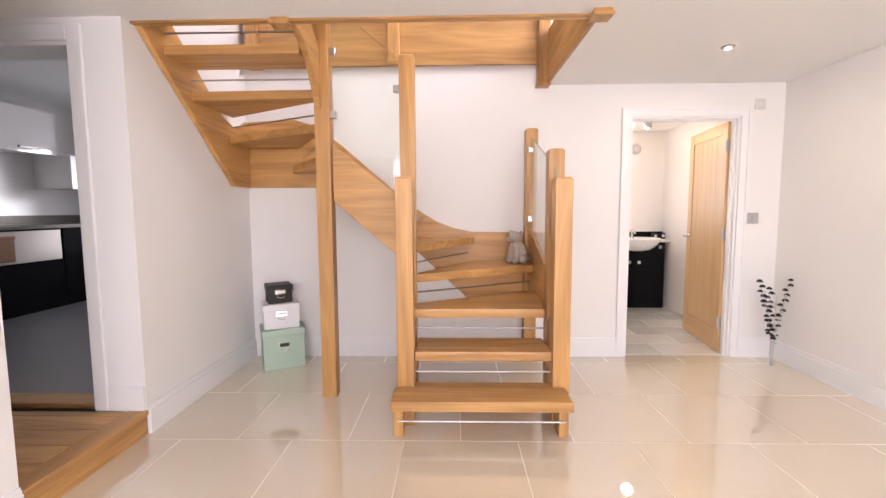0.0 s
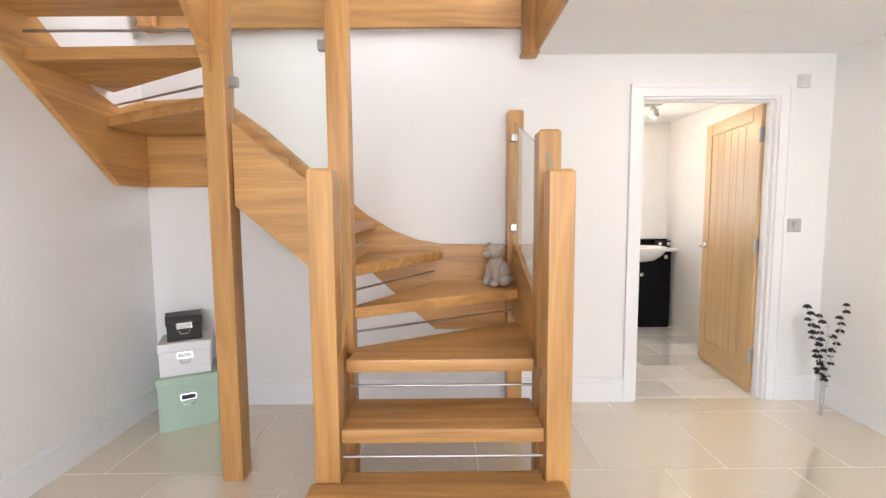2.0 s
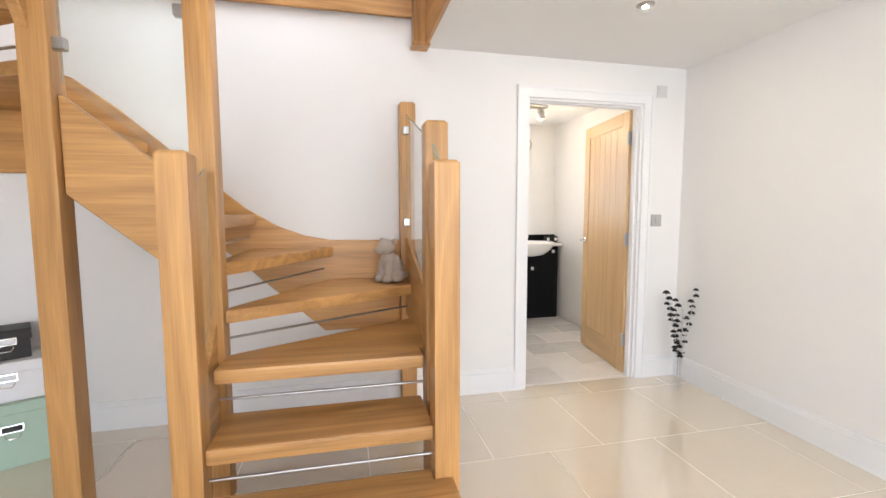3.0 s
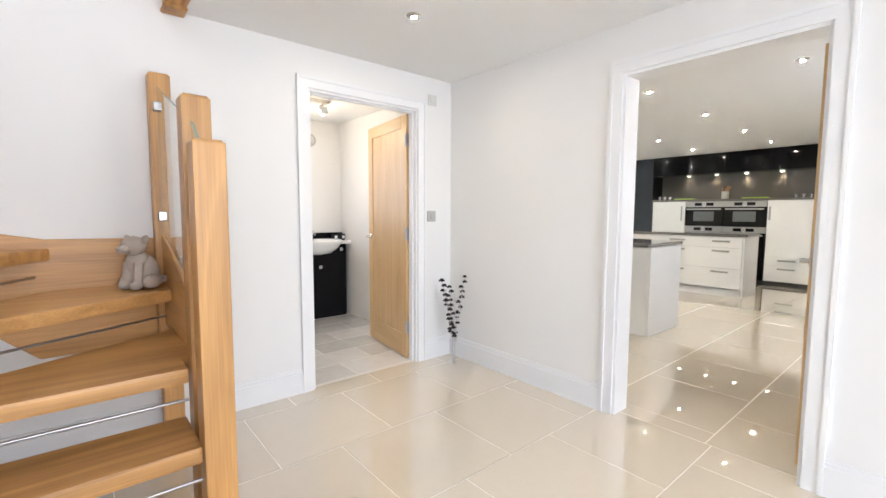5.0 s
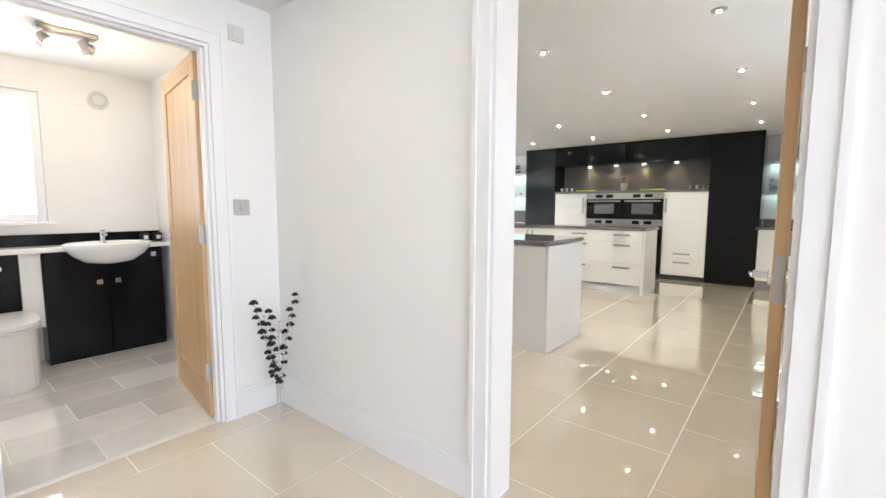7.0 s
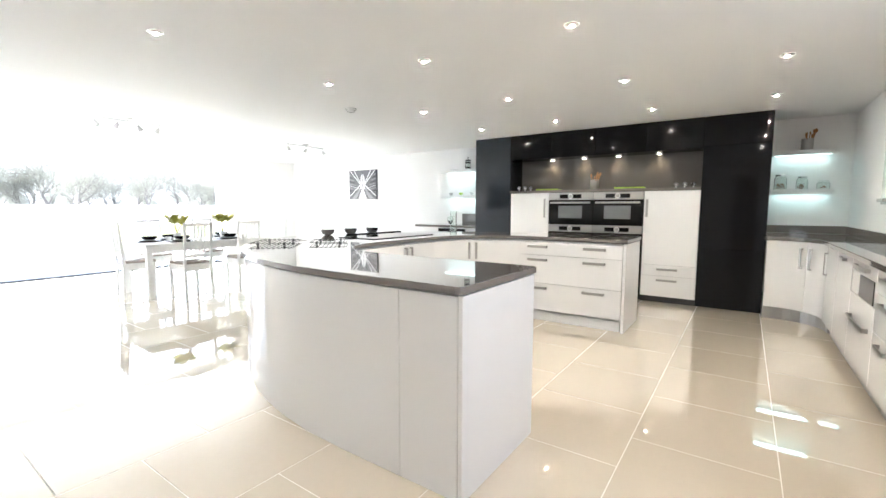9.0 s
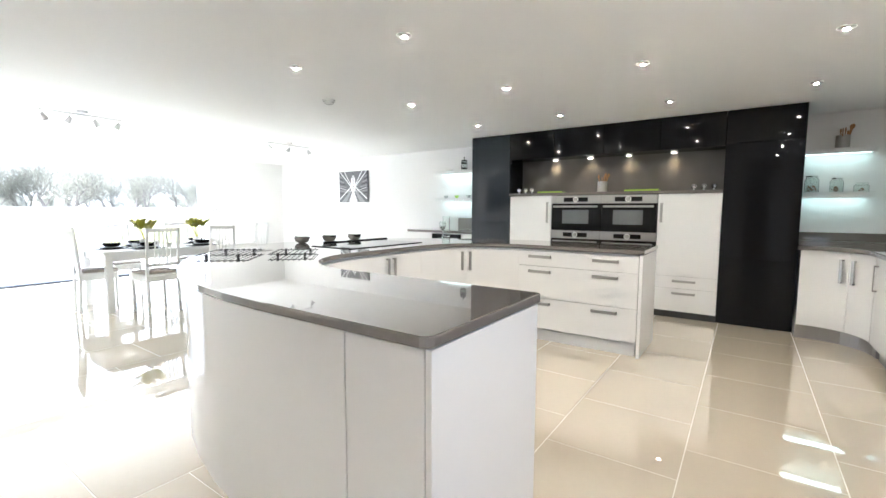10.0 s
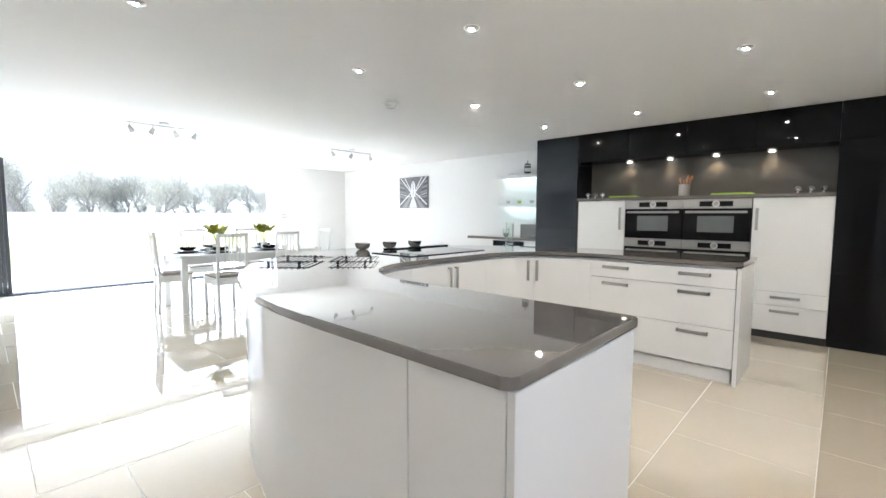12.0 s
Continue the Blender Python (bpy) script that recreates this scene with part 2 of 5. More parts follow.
def join(bm, own):
    me = bpy.data.meshes.new("tmp")
    own.to_mesh(me)
    own.free()
    bm.from_mesh(me)
    bpy.data.meshes.remove(me)
    return bm


def boxes(*rows, bevel=0.0):
    bm = bmesh.new()
    for r in rows:
        box(*r, bevel=bevel, bm=bm)
    return bm


def prism(pts, axis, a, b, bevel=0.0, bm=None, seg=1):
    """A flat outline pushed along an axis. Outline coordinates: axis x: (y, z); y: (x, z); z: (x, y)."""
    own = bmesh.new()

    def at(p, d):
        return {"x": (d, p[0], p[1]), "y": (p[0], d, p[1]), "z": (p[0], p[1], d)}[axis]

    lo = [own.verts.new(at(p, a)) for p in pts]
    hi = [own.verts.new(at(p, b)) for p in pts]
    own.faces.new(lo)
    own.faces.new(hi[::-1])
    n = len(pts)
    for i in range(n):
        own.faces.new((lo[i], hi[i], hi[(i + 1) % n], lo[(i + 1) % n]))
    bmesh.ops.recalc_face_normals(own, faces=own.faces)
    if bevel:
        bmesh.ops.bevel(own, geom=[e for e in own.edges if e.calc_face_angle(0) > 0.5], offset=bevel, segments=seg, affect="EDGES", profile=0.7)
    return own if bm is None else join(bm, own)


def rod(p, q, r, seg=12, r2=None, bm=None):
    own = bmesh.new()
    p, q = Vector(p), Vector(q)
    d = q - p
    bmesh.ops.create_cone(own, cap_ends=True, segments=seg, radius1=r, radius2=r if r2 is None else r2, depth=d.length,
                          matrix=Matrix.Translation((p + q) / 2) @ d.to_track_quat("Z", "Y").to_matrix().to_4x4())
    return own if bm is None else join(bm, own)


def lathe(profile, seg=24, at=(0, 0, 0), bm=None):
    """A turned shape from (radius, height) pairs."""
    own = bmesh.new()
    rings = []
    for r, z in profile:
        if r < 1e-5:
            rings.append([own.verts.new((at[0], at[1], at[2] + z))])
        else:
            rings.append([own.verts.new((at[0] + r * math.cos(2 * math.pi * i / seg), at[1] + r * math.sin(2 * math.pi * i / seg), at[2] + z)) for i in range(seg)])
    for a, b in zip(rings, rings[1:]):
        for i in range(seg):
            j = (i + 1) % seg
            if len(a) == 1 and len(b) == 1:
                continue
            if len(a) == 1:
                own.faces.new((a[0], b[i], b[j]))
            elif len(b) == 1:
                own.faces.new((a[i], a[j], b[0]))
            else:
                own.faces.new((a[i], a[j], b[j], b[i]))
    return own if bm is None else join(bm, own)


def ball(c, r, sc=(1, 1, 1), bm=None, sub=2, rot=None):
    own = bmesh.new()
    m = Matrix.Translation(c) @ (rot or Matrix()) @ Matrix.Diagonal((r * sc[0], r * sc[1], r * sc[2], 1))
    bmesh.ops.create_icosphere(own, subdivisions=sub, radius=1, matrix=m)
    return own if bm is None else join(bm, own)


def tube(pts, r, seg=8, bm=None):
    own = bmesh.new()
    pts = [Vector(p) for p in pts]
    rings = []
    for i, p in enumerate(pts):
        d = (pts[min(i + 1, len(pts) - 1)] - pts[max(i - 1, 0)]).normalized()
        q = d.to_track_quat("Z", "Y")
        rr = r[i] if isinstance(r, (list, tuple)) else r
        rings.append([own.verts.new(p + q @ Vector((rr * math.cos(2 * math.pi * k / seg), rr * math.sin(2 * math.pi * k / seg), 0))) for k in range(seg)])
    for a, b in zip(rings, rings[1:]):
        for k in range(seg):
            own.faces.new((a[k], a[(k + 1) % seg], b[(k + 1) % seg], b[k]))
    own.faces.new(rings[0][::-1])
    own.faces.new(rings[-1])
    return own if bm is None else join(bm, own)

# ---- structure ----
HC, KC, NY, EX, WX = 2.305, 2.36, 3.54, 2.97, -1.52
KE, KN, KS = 10.40, 11.40, 0.72


def structure(name, bm, material, label, category="wall"):
    return solid(name, bm, material, label, category, kind="structure")


structure("wall_north", boxes((-1.9, 1.715, NY, 3.66, 0, 5), (2.62, 3.12, NY, 3.66, 0, 5), (1.715, 2.62, NY, 3.66, 2.04, 5)), WALL,
          "white painted hall wall behind the oak staircase")
structure("wall_east", boxes((EX, 3.12, -2.9, 1.115, 0, 2.7), (EX, 3.12, 2.03, NY, 0, 2.7), (EX, 3.12, 1.115, 2.03, 2.03, 2.7)), WALL,
          "white painted wall between hall and kitchen")
structure("wall_west", boxes((-1.64, WX, -2.9, 1.45, 0, 2.7), (-1.80, WX, 2.18, NY, 0, 5), (-1.64, WX, 1.0, 2.18, 2.7, 5), (-3.0, -2.88, 0.8, 2.18, 0, 2.7), (-2.88, -1.64, 0.8, 0.92, 0, 2.7), (-5.1, -2.62, 2.18, 2.40, 0, 2.8), (-2.62, -1.80, 2.18, 2.40, 2.19, 2.8), (-2.0, -1.80, 2.40, NY, 0, 2.8)), WALL,
          "white painted wall with an opening to a raised lobby")
structure("wall_south", boxes((-1.9, -0.95, -2.9, -2.78, 0, 2.7), (2.35, 3.12, -2.9, -2.78, 0, 2.7), (-0.95, 2.35, -2.9, -2.78, 2.28, 2.7), (-0.95, 2.35, -2.9, -2.78, 0, 0.2)), WALL,
          "white painted wall around the entrance glazing")
WELL = (WX, 1.0, 2.26, NY)
structure("ceiling", boxes((-3.0, 3.12, -2.9, 2.26, HC, 2.64), (1.02, 3.12, 2.26, NY, HC, 2.64)), CEIL,
          "smooth white hall ceiling with the stairwell cut out", "ceiling")
structure("wall_upper", boxes((3.0, 3.12, 1.0, 1.4, 2.7, 5), (3.0, 3.12, 3.0, NY, 2.7, 5), (3.0, 3.12, 1.4, 3.0, 2.7, 3.1), (3.0, 3.12, 1.4, 3.0, 4.5, 5), (-1.52, 3.0, 0.9, 1.0, 2.64, 5)), WALL, "white wall of the upper landing")
structure("ceiling_upper", boxes((-1.9, 3.12, 0.9, 3.66, 5, 5.1)), CEIL,
          "white ceiling over the upper landing", "ceiling")
structure("wall_wc", boxes((1.18, 1.3, 3.66, 5.74, 0, 2.6), (3.15, 3.27, 3.66, 5.74, 0, 2.6), (1.3, 3.15, 5.62, 5.74, 0, 1.08),
                           (1.3, 3.15, 5.62, 5.74, 2.06, 2.6), (1.18, 1.3, 5.62, 5.74, 0, 2.6), (2.26, 3.15, 5.62, 5.74, 1.08, 2.06)), WALL,
          "warm white painted cloakroom wall")
structure("ceiling_wc", boxes((1.3, 3.15, 3.66, 5.62, 2.29, 2.4)), CEIL, "white cloakroom ceiling", "ceiling")
structure("wall_kitchen", boxes((KE, KE + .15, 0.4, KN + .3, 0, 2.7), (8.56, KE, KN, KN + .3, 0, 2.7), (3.12, 4.1, KN, KN + .3, 0, 2.7), (4.1, 8.56, KN, KN + .3, 2.2, 2.7),
                                (3.12, 3.75, 0.6, KS, 0, 2.7), (6.25, KE, 0.4, KS, 0, 2.7), (3.75, 6.25, 0.6, KS, 0, 1.08), (3.75, 6.25, 0.6, KS, 2.08, 2.7), (3.0, 3.12, NY + .12, KN + .3, 0, 2.7)), WALL, "white painted kitchen wall")
structure("ceiling_kitchen", boxes((3.12, KE, KS, KN, KC, 2.6)), CEIL, "smooth white kitchen ceiling", "ceiling")
structure("wall_utility", boxes((-5.25, -5.1, 2.2, 6.2, 0, 2.8), (-5.1, -3.9, 6.05, 6.2, 0, 2.8), (-2.9, -1.9, 6.05, 6.2, 0, 2.8), (-3.9, -2.9, 6.05, 6.2, 0, 1.2),
                                (-3.9, -2.9, 6.05, 6.2, 2.2, 2.8), (-2.0, -1.9, NY, 6.05, 0, 2.8)), WALL, "white utility room wall")
structure("ceiling_utility", boxes((-5.1, -1.9, 2.40, 6.05, 2.72, 2.8)), CEIL, "white utility room ceiling", "ceiling")

# skirting boards
BBH = 0.165


def skirting(bm, p, q, face):
    """A moulded skirting from p to q in plan; face: the way it looks."""
    (x0, y0), (x1, y1), (fx, fy) = p, q, face
    for z0, z1, t in ((0, BBH - .03, .02), (BBH - .03, BBH - .012, .014), (BBH - .012, BBH, .009)):
        box(min(x0, x1, x0 + fx * t, x1 + fx * t), max(x0, x1, x0 + fx * t, x1 + fx * t), min(y0, y1, y0 + fy * t, y1 + fy * t), max(y0, y1, y0 + fy * t, y1 + fy * t), z0, z1, bm=bm)


bb = bmesh.new()
skirting(bb, (WX, NY), (1.645, NY), (0, -1))
skirting(bb, (2.692, NY), (EX, NY), (0, -1))
skirting(bb, (EX, 2.10), (EX, NY - .021), (-1, 0))
skirting(bb, (EX, -2.78), (EX, 1.043), (-1, 0))
skirting(bb, (WX, 2.182), (WX, NY - .021), (1, 0))
skirting(bb, (WX, -2.78), (WX, 1.448), (1, 0))
solid("baseboard_hall", bb, TRIM, "white moulded skirting board round the hall", "baseboard", kind="structure")
bb = bmesh.new()
skirting(bb, (3.15, 3.66), (3.15, 5.62), (-1, 0))
skirting(bb, (2.96, 5.62), (3.128, 5.62), (0, -1))
solid("baseboard_cloakroom", bb, TRIM, "white skirting board in the cloakroom", "baseboard", kind="structure")
bb = bmesh.new()
skirting(bb, (8.56, KN), (KE, KN), (0, -1))
skirting(bb, (KE, 5.6), (KE, KN - .021), (-1, 0))
solid("baseboard_kitchen", bb, TRIM, "white skirting board along the kitchen wall", "baseboard", kind="structure")
solid("baseboard_lobby", boxes((-1.728, WX - .002, 2.162, 2.178, .142, .28)), TRIM, "short white skirting on the raised lobby step", "baseboard", kind="structure")


# door linings and architraves
def lining_y(name, x0, x1, y0, y1, z1, label, back=True):
    """A doorway through a wall that runs along x."""
    t = thing(name, ((x0 + x1) / 2, y0, 0), label, "door frame", kind="structure", world=True)
    part("lining", boxes((x0 - .002, x0 + .02, y0 - .001, y1 + .001, 0, z1), (x1 - .02, x1 + .002, y0 - .001, y1 + .001, 0, z1), (x0 + .02, x1 - .02, y0 - .001, y1 + .001, z1 - .02, z1 + .002)), TRIM, t)
    part("stop", boxes((x0 + .02, x0 + .032, y0 + .03, y0 + .07, 0, z1 - .032), (x1 - .032, x1 - .02, y0 + .03, y0 + .07, 0, z1 - .032), (x0 + .02, x1 - .02, y0 + .03, y0 + .07, z1 - .032, z1 - .02)), TRIM, t)
    for ya, yb, yc in ((y0 - .018, y0 - .002, y0 - .025),) + (((y1 + .018, y1 + .002, y1 + .025),) if back else ()):
        for xa, xb in ((x0 - .07, x0 + .004), (x1 - .004, x1 + .07)):
            bm = box(xa, xb, min(ya, yb), max(ya, yb), 0, z1 + .07)
            xo = xa - .002 if xa < x0 - .01 else xb - .018
            box(xo, xo + .02, min(yc, yb), max(yc, yb), 0, z1 + .071, bm=bm)
            part("architrave", bm, TRIM, t)
        bm = box(x0 + .004, x1 - .004, min(ya, yb), max(ya, yb), z1 - .004, z1 + .07)
        box(x0 - .05, x1 + .05, min(yc, yb), max(yc, yb), z1 + .05, z1 + .0705, bm=bm)
        part("architrave", bm, TRIM, t)
    return t


def lining_x(name, y0, y1, x0, x1, z1, label):
    t = thing(name, (x0, (y0 + y1) / 2, 0), label, "door frame", kind="structure", world=True)
    part("lining", boxes((x0 - .001, x1 + .001, y0 - .002, y0 + .02, 0, z1), (x0 - .001, x1 + .001, y1 - .02, y1 + .002, 0, z1), (x0 - .001, x1 + .001, y0 + .02, y1 - .02, z1 - .02, z1 + .002)), TRIM, t)
    for xa, xb, xc in ((x0 - .018, x0 - .002, x0 - .025), (x1 + .018, x1 + .002, x1 + .025)):
        for ya, yb in ((y0 - .07, y0 + .004), (y1 - .004, y1 + .07)):
            bm = box(min(xa, xb), max(xa, xb), ya, yb, 0, z1 + .07)
            yo = ya - .002 if ya < y0 - .01 else yb - .018
            box(min(xc, xb), max(xc, xb), yo, yo + .02, 0, z1 + .071, bm=bm)
            part("architrave", bm, TRIM, t)
        bm = box(min(xa, xb), max(xa, xb), y0 + .004, y1 - .004, z1 - .004, z1 + .07)
        box(min(xc, xb), max(xc, xb), y0 - .05, y1 + .05, z1 + .05, z1 + .0705, bm=bm)
        part("architrave", bm, TRIM, t)
    return t


lining_y("door_frame_1", 1.715, 2.62, NY, 3.66, 2.04, "white moulded door frame to the cloakroom")
lining_x("door_frame_2", 1.115, 2.03, EX, 3.12, 2.03, "white moulded door frame to the kitchen")
df = thing("door_frame_3", (-2.2, 2.18, .14), "white door frame to the utility room off the lobby", "door frame", kind="structure", world=True)
part("jamb", box(-1.825, -1.798, 2.178, 2.402, .14, 2.19, .003), TRIM, df)
part("jamb", box(-2.622, -2.595, 2.178, 2.402, .14, 2.19, .003), TRIM, df)
part("head", box(-2.595, -1.825, 2.178, 2.402, 2.163, 2.192, .003), TRIM, df)
part("architrave", box(-1.806, -1.73, 2.158, 2.1775, .14, 2.265, .004), TRIM, df)
part("architrave", box(-2.69, -2.614, 2.158, 2.1775, .14, 2.265, .004), TRIM, df)
part("architrave", box(-2.612, -1.808, 2.158, 2.1775, 2.182, 2.265, .004), TRIM, df)
st = thing("lobby_step", (-1.7, 1.8, 0), "warm oak step and boarded floor of the raised lobby", "step", kind="structure", world=True)
part("riser", box(WX - .02, WX + .002, 1.452, 2.178, 0, .112, .002), OAK["y"], st)
part("nosing", box(WX - .10, WX + .012, 1.452, 2.178, .112, .1415, .004), OAK["y"], st)
for i in range(9):
    ya = 2.40 - .15 * (i + 1)
    part("board", box(-2.60 if ya > 2.1 else -2.87, -1.83 if ya > 2.1 else WX - .103, max(ya, .93) + .002, ya + .15 if ya < 2.02 or ya > 2.1 else 2.156, .112, .141, .002), OAK["x"], st)

# floors: a grout bed with tiles laid on it
structure("floor", boxes((-1.9, 3.12, -2.9, 3.60, -.12, -.0012), (3.12, KE, KS, KN + .3, -.12, -.0012)), GROUT, "pale grout bed under cream porcelain tiles", "floor")
structure("floor_wc", boxes((1.3, 3.15, 3.60, 5.62, -.12, -.0012)), GROUT, "grout bed under marble tiles in the cloakroom", "floor")
structure("floor_utility", boxes((-5.1, -2.0, 2.40, 6.05, 0, .139)), UTFLOOR, "dark grey vinyl floor of the utility room", "floor")


# ---- staircase ----
stair = thing("oak_staircase", (0.4, 2.8, 0), "honey oak winder staircase with open risers, glass panels and steel rods", "staircase", world=True)


def post(x0, y0, z0, z1, s=.098, cham=.012):
    bm = box(x0, x0 + s, y0, y0 + s, z0, z1, .006, seg=2)
    top = box(x0 + .003, x0 + s - .003, y0 + .003, y0 + s - .003, z1 - .02, z1 + .008, .008)
    return join(bm, top)


for px, py, pz in ((-.092, 2.29, 1.455), (.815, 2.29, 1.447), (-.108, 2.675, 2.26), (.832, 2.555, 1.642), (-.66, 2.672, 2.64), (.835, 3.435, 1.93)):
    part("newel_post", post(px, py, 0, pz), OAK["z"], stair, smooth=False)

R0, RZ, TH = 0.242, 0.2015, 0.058


def tz(n):
    return R0 + RZ * (n - 1)


def tread(n, pts):
    return part("tread", prism(pts, "z", tz(n) - TH, tz(n), .012, seg=2), OAK["x"] if n < 6 or n > 8 else OAK["y"], stair)


tread(1, [(-.107, 2.08), (.885, 2.08), (.885, 2.286), (.812, 2.286), (.812, 2.36), (.008, 2.36), (.008, 2.286), (-.107, 2.286)])
tread(2, [(.008, 2.31), (.813, 2.31), (.813, 2.60), (.008, 2.60)])
tread(3, [(-.02, 2.54), (.818, 2.54), (.818, 2.66), (.87, 2.66), (.87, 3.22), (-.008, 2.74)])
tread(4, [(-.008, 2.70), (.86, 3.17), (.86, 3.43), (.83, 3.43), (.83, 3.50), (.40, 3.50), (-.008, 2.78)])
tread(5, [(-.008, 2.74), (.42, 3.50), (-.06, 3.50), (-.06, 2.78)])
tread(6, [(-.02, 2.77), (-.02, 3.50), (-.34, 3.50), (-.34, 2.74), (-.11, 2.74)])
tread(7, [(-.30, 2.74), (-.30, 3.50), (-.64, 3.50), (-.60, 2.77), (-.55, 2.74)])
tread(8, [(-.57, 2.775), (-.57, 3.50), (-1.12, 3.50), (-.64, 2.775)])
tread(9, [(-.63, 2.775), (-1.06, 3.50), (-1.48, 3.50), (-1.48, 3.18), (-.665, 2.75)])
tread(10, [(-.665, 2.775), (-1.48, 3.24), (-1.48, 2.70), (-.665, 2.68)])
tread(11, [(-.665, 2.735), (-1.48, 2.735), (-1.48, 2.45), (-.665, 2.45)])
tread(12, [(-.665, 2.50), (-1.48, 2.50), (-1.48, 2.26), (-.665, 2.26)])
for x in (-.10, .825):
    part("foot", box(x, x + .055, 2.165, 2.28, 0, tz(1) - TH, .004), OAK["z"], stair)

# strings
part("string", prism([(-.555, 1.715), (-.108, 1.362), (-.108, .95), (-.555, 1.335)], "y", 2.70, 2.735, .004), OAK["x"], stair)
part("string", prism([(-1.49, 2.02), (-1.1, 2.04), (-.92, 1.985), (-.72, 1.84), (-.4, 1.56), (-.084, 1.29), (.1, 1.178), (.25, 1.12), (.40, 1.09), (.834, 1.083), (.834, .52),
                      (.361, .52), (-.063, .917), (-.55, 1.35), (-.7, 1.474), (-1.49, 1.474)], "y", 3.502, 3.536, .004), OAK["x"], stair)
part("string", prism([(3.50, 1.47), (3.24, 1.47), (2.275, 2.292), (2.275, 2.63), (3.10, 1.98), (3.3, 1.92), (3.50, 2.02)], "x", WX + .003, WX + .04, .004), OAK["y"], stair)
part("string", prism([(2.672, 1.93), (2.60, 2.06), (2.50, 2.17), (2.40, 2.245), (2.27, 2.30), (2.27, 2.62), (2.672, 2.30)], "x", -.655, -.615, .004), OAK["y"], stair)
part("string", prism([(2.655, .62), (3.436, .62), (3.436, 1.10), (3.2, 1.05), (2.655, .84)], "x", .862, .898, .004), OAK["y"], stair)
part("string", prism([(2.386, .15), (2.562, .30), (2.562, .60), (2.386, .50)], "x", .845, .88, .003), OAK["y"], stair)
part("string", prism([(2.386, .15), (2.676, .42), (2.676, .80), (2.386, .50)], "x", -.07, -.035, .003), OAK["y"], stair)
# rods under the treads
for n, a, b in ((1, (-.07, 2.13), (.855, 2.13)), (2, (.005, 2.35), (.815, 2.35)), (3, (-.01, 2.58), (.82, 2.58)), (4, (-.01, 2.76), (.84, 3.22)), (5, (-.02, 2.80), (.36, 3.49)),
                (6, (-.06, 2.79), (-.06, 3.49)), (9, (-.67, 2.80), (-1.02, 3.49)), (10, (-.66, 2.80), (-1.47, 3.22)), (11, (-.66, 2.70), (-1.47, 2.70)), (12, (-.66, 2.46), (-1.47, 2.46))):
    z = tz(n) - TH - .075
    part("steel_rod", rod((*a, z), (*b, z), .006), STEEL, stair, "thin brushed steel rod", smooth=True)


def pane(bm, parent):
    ob = part("glass_panel", bm, GREENGLASS, parent, "clear green-tinted glass panel")
    ob.visible_shadow = False
    ob.data.materials.append(GLASSEDGE)
    big = max(p_.area for p_ in ob.data.polygons)
    for p_ in ob.data.polygons:
        p_.material_index = 0 if p_.area > big * .5 else 1
    return ob


pane(prism([(-.545, 1.76), (-.112, 1.42), (-.112, 2.25), (-.545, 2.60)], "y", 2.713, 2.723), stair)
pane(prism([(2.665, .90), (3.43, 1.12), (3.43, 1.86), (2.665, 1.58)], "x", .868, .878), stair)
pane(prism([(2.39, .58), (2.556, .72), (2.556, 1.55), (2.39, 1.42)], "x", .86, .87), stair)
pane(prism([(2.40, .58), (2.666, .86), (2.666, 1.44), (2.40, 1.32)], "x", -.052, -.046), stair)
for cx, cy, cz in ((-.545, 2.718, 1.90), (-.545, 2.718, 2.30), (-.125, 2.718, 2.06), (-.125, 2.718, 1.48), (.873, 3.42, 1.76), (.873, 3.42, 1.20), (.873, 2.668, 1.5), (.873, 2.668, 1.0), (-.05, 2.40, 1.33), (-.05, 2.40, .72)):
    part("glass_clamp", box(cx - .024, cx + .024, cy - .018, cy + .018, cz - .024, cz + .024, .004), STEEL, stair, "square steel glass clamp")
# stairwell lining
well = thing("stairwell_trim", (0, 2.4, 2.3), "oak fascia boards and trim lining the stairwell opening", "trim", kind="structure", world=True)
part("edge_trim", box(WX + .003, 1.05, 2.235, 2.262, HC - .012, HC + .01, .003), OAK["x"], well)
part("fascia", box(1.0, 1.022, 2.25, 3.50, HC - .015, 2.70, .003), OAK["y"], well)
part("fascia", box(WX + .003, 1.0, 2.262, 2.285, HC - .012, 2.70, .003), OAK["x"], well)
part("fascia", box(-1.36, .925, 3.49, 3.515, 2.46, 2.95, .003), OAK["x"], well)
for dx, dy, z0 in ((-1.455, 3.44, 2.45), (-.288, 3.44, 2.47), (.925, 3.43, 2.275), (-.74, 2.215, HC - .035), (.97, 2.17, HC - .035)):
    bm = box(dx, dx + .095, dy, dy + .095, z0 + .02, 2.95, .005)
    box(dx - .008, dx + .103, dy - .008, dy + .103, z0, z0 + .022, .006, bm=bm)
    part("drop_newel", bm, OAK["z"], well)
p = part("glass_panel", prism([(-1.3, 2.95), (.9, 2.95), (.9, 3.7), (-1.3, 3.7)], "y", 3.46, 3.468), GREENGLASS, well)
p.visible_shadow = False
# unseen window, added to frame the south fill lamp
sw = thing("window_2", (5.0, .66, 1.58), "unseen white framed window added over the side worktop for fill light", "window", kind="structure", world=True)
part("window_frame", boxes((3.752, 3.81, .61, .66, 1.082, 2.078), (6.19, 6.248, .61, .66, 1.082, 2.078), (3.81, 6.19, .61, .66, 1.082, 1.14), (3.81, 6.19, .61, .66, 2.02, 2.078), bevel=.004), TRIM, sw)
part("window_sill", box(3.70, 6.30, .66, .80, 1.055, 1.081, .004), TRIM, sw)

# ---- kitchen ----
NICKEL = mat("satin_nickel", (.40, .395, .385), .3, 1.0, noise_amt=.05)
CT = 0.933


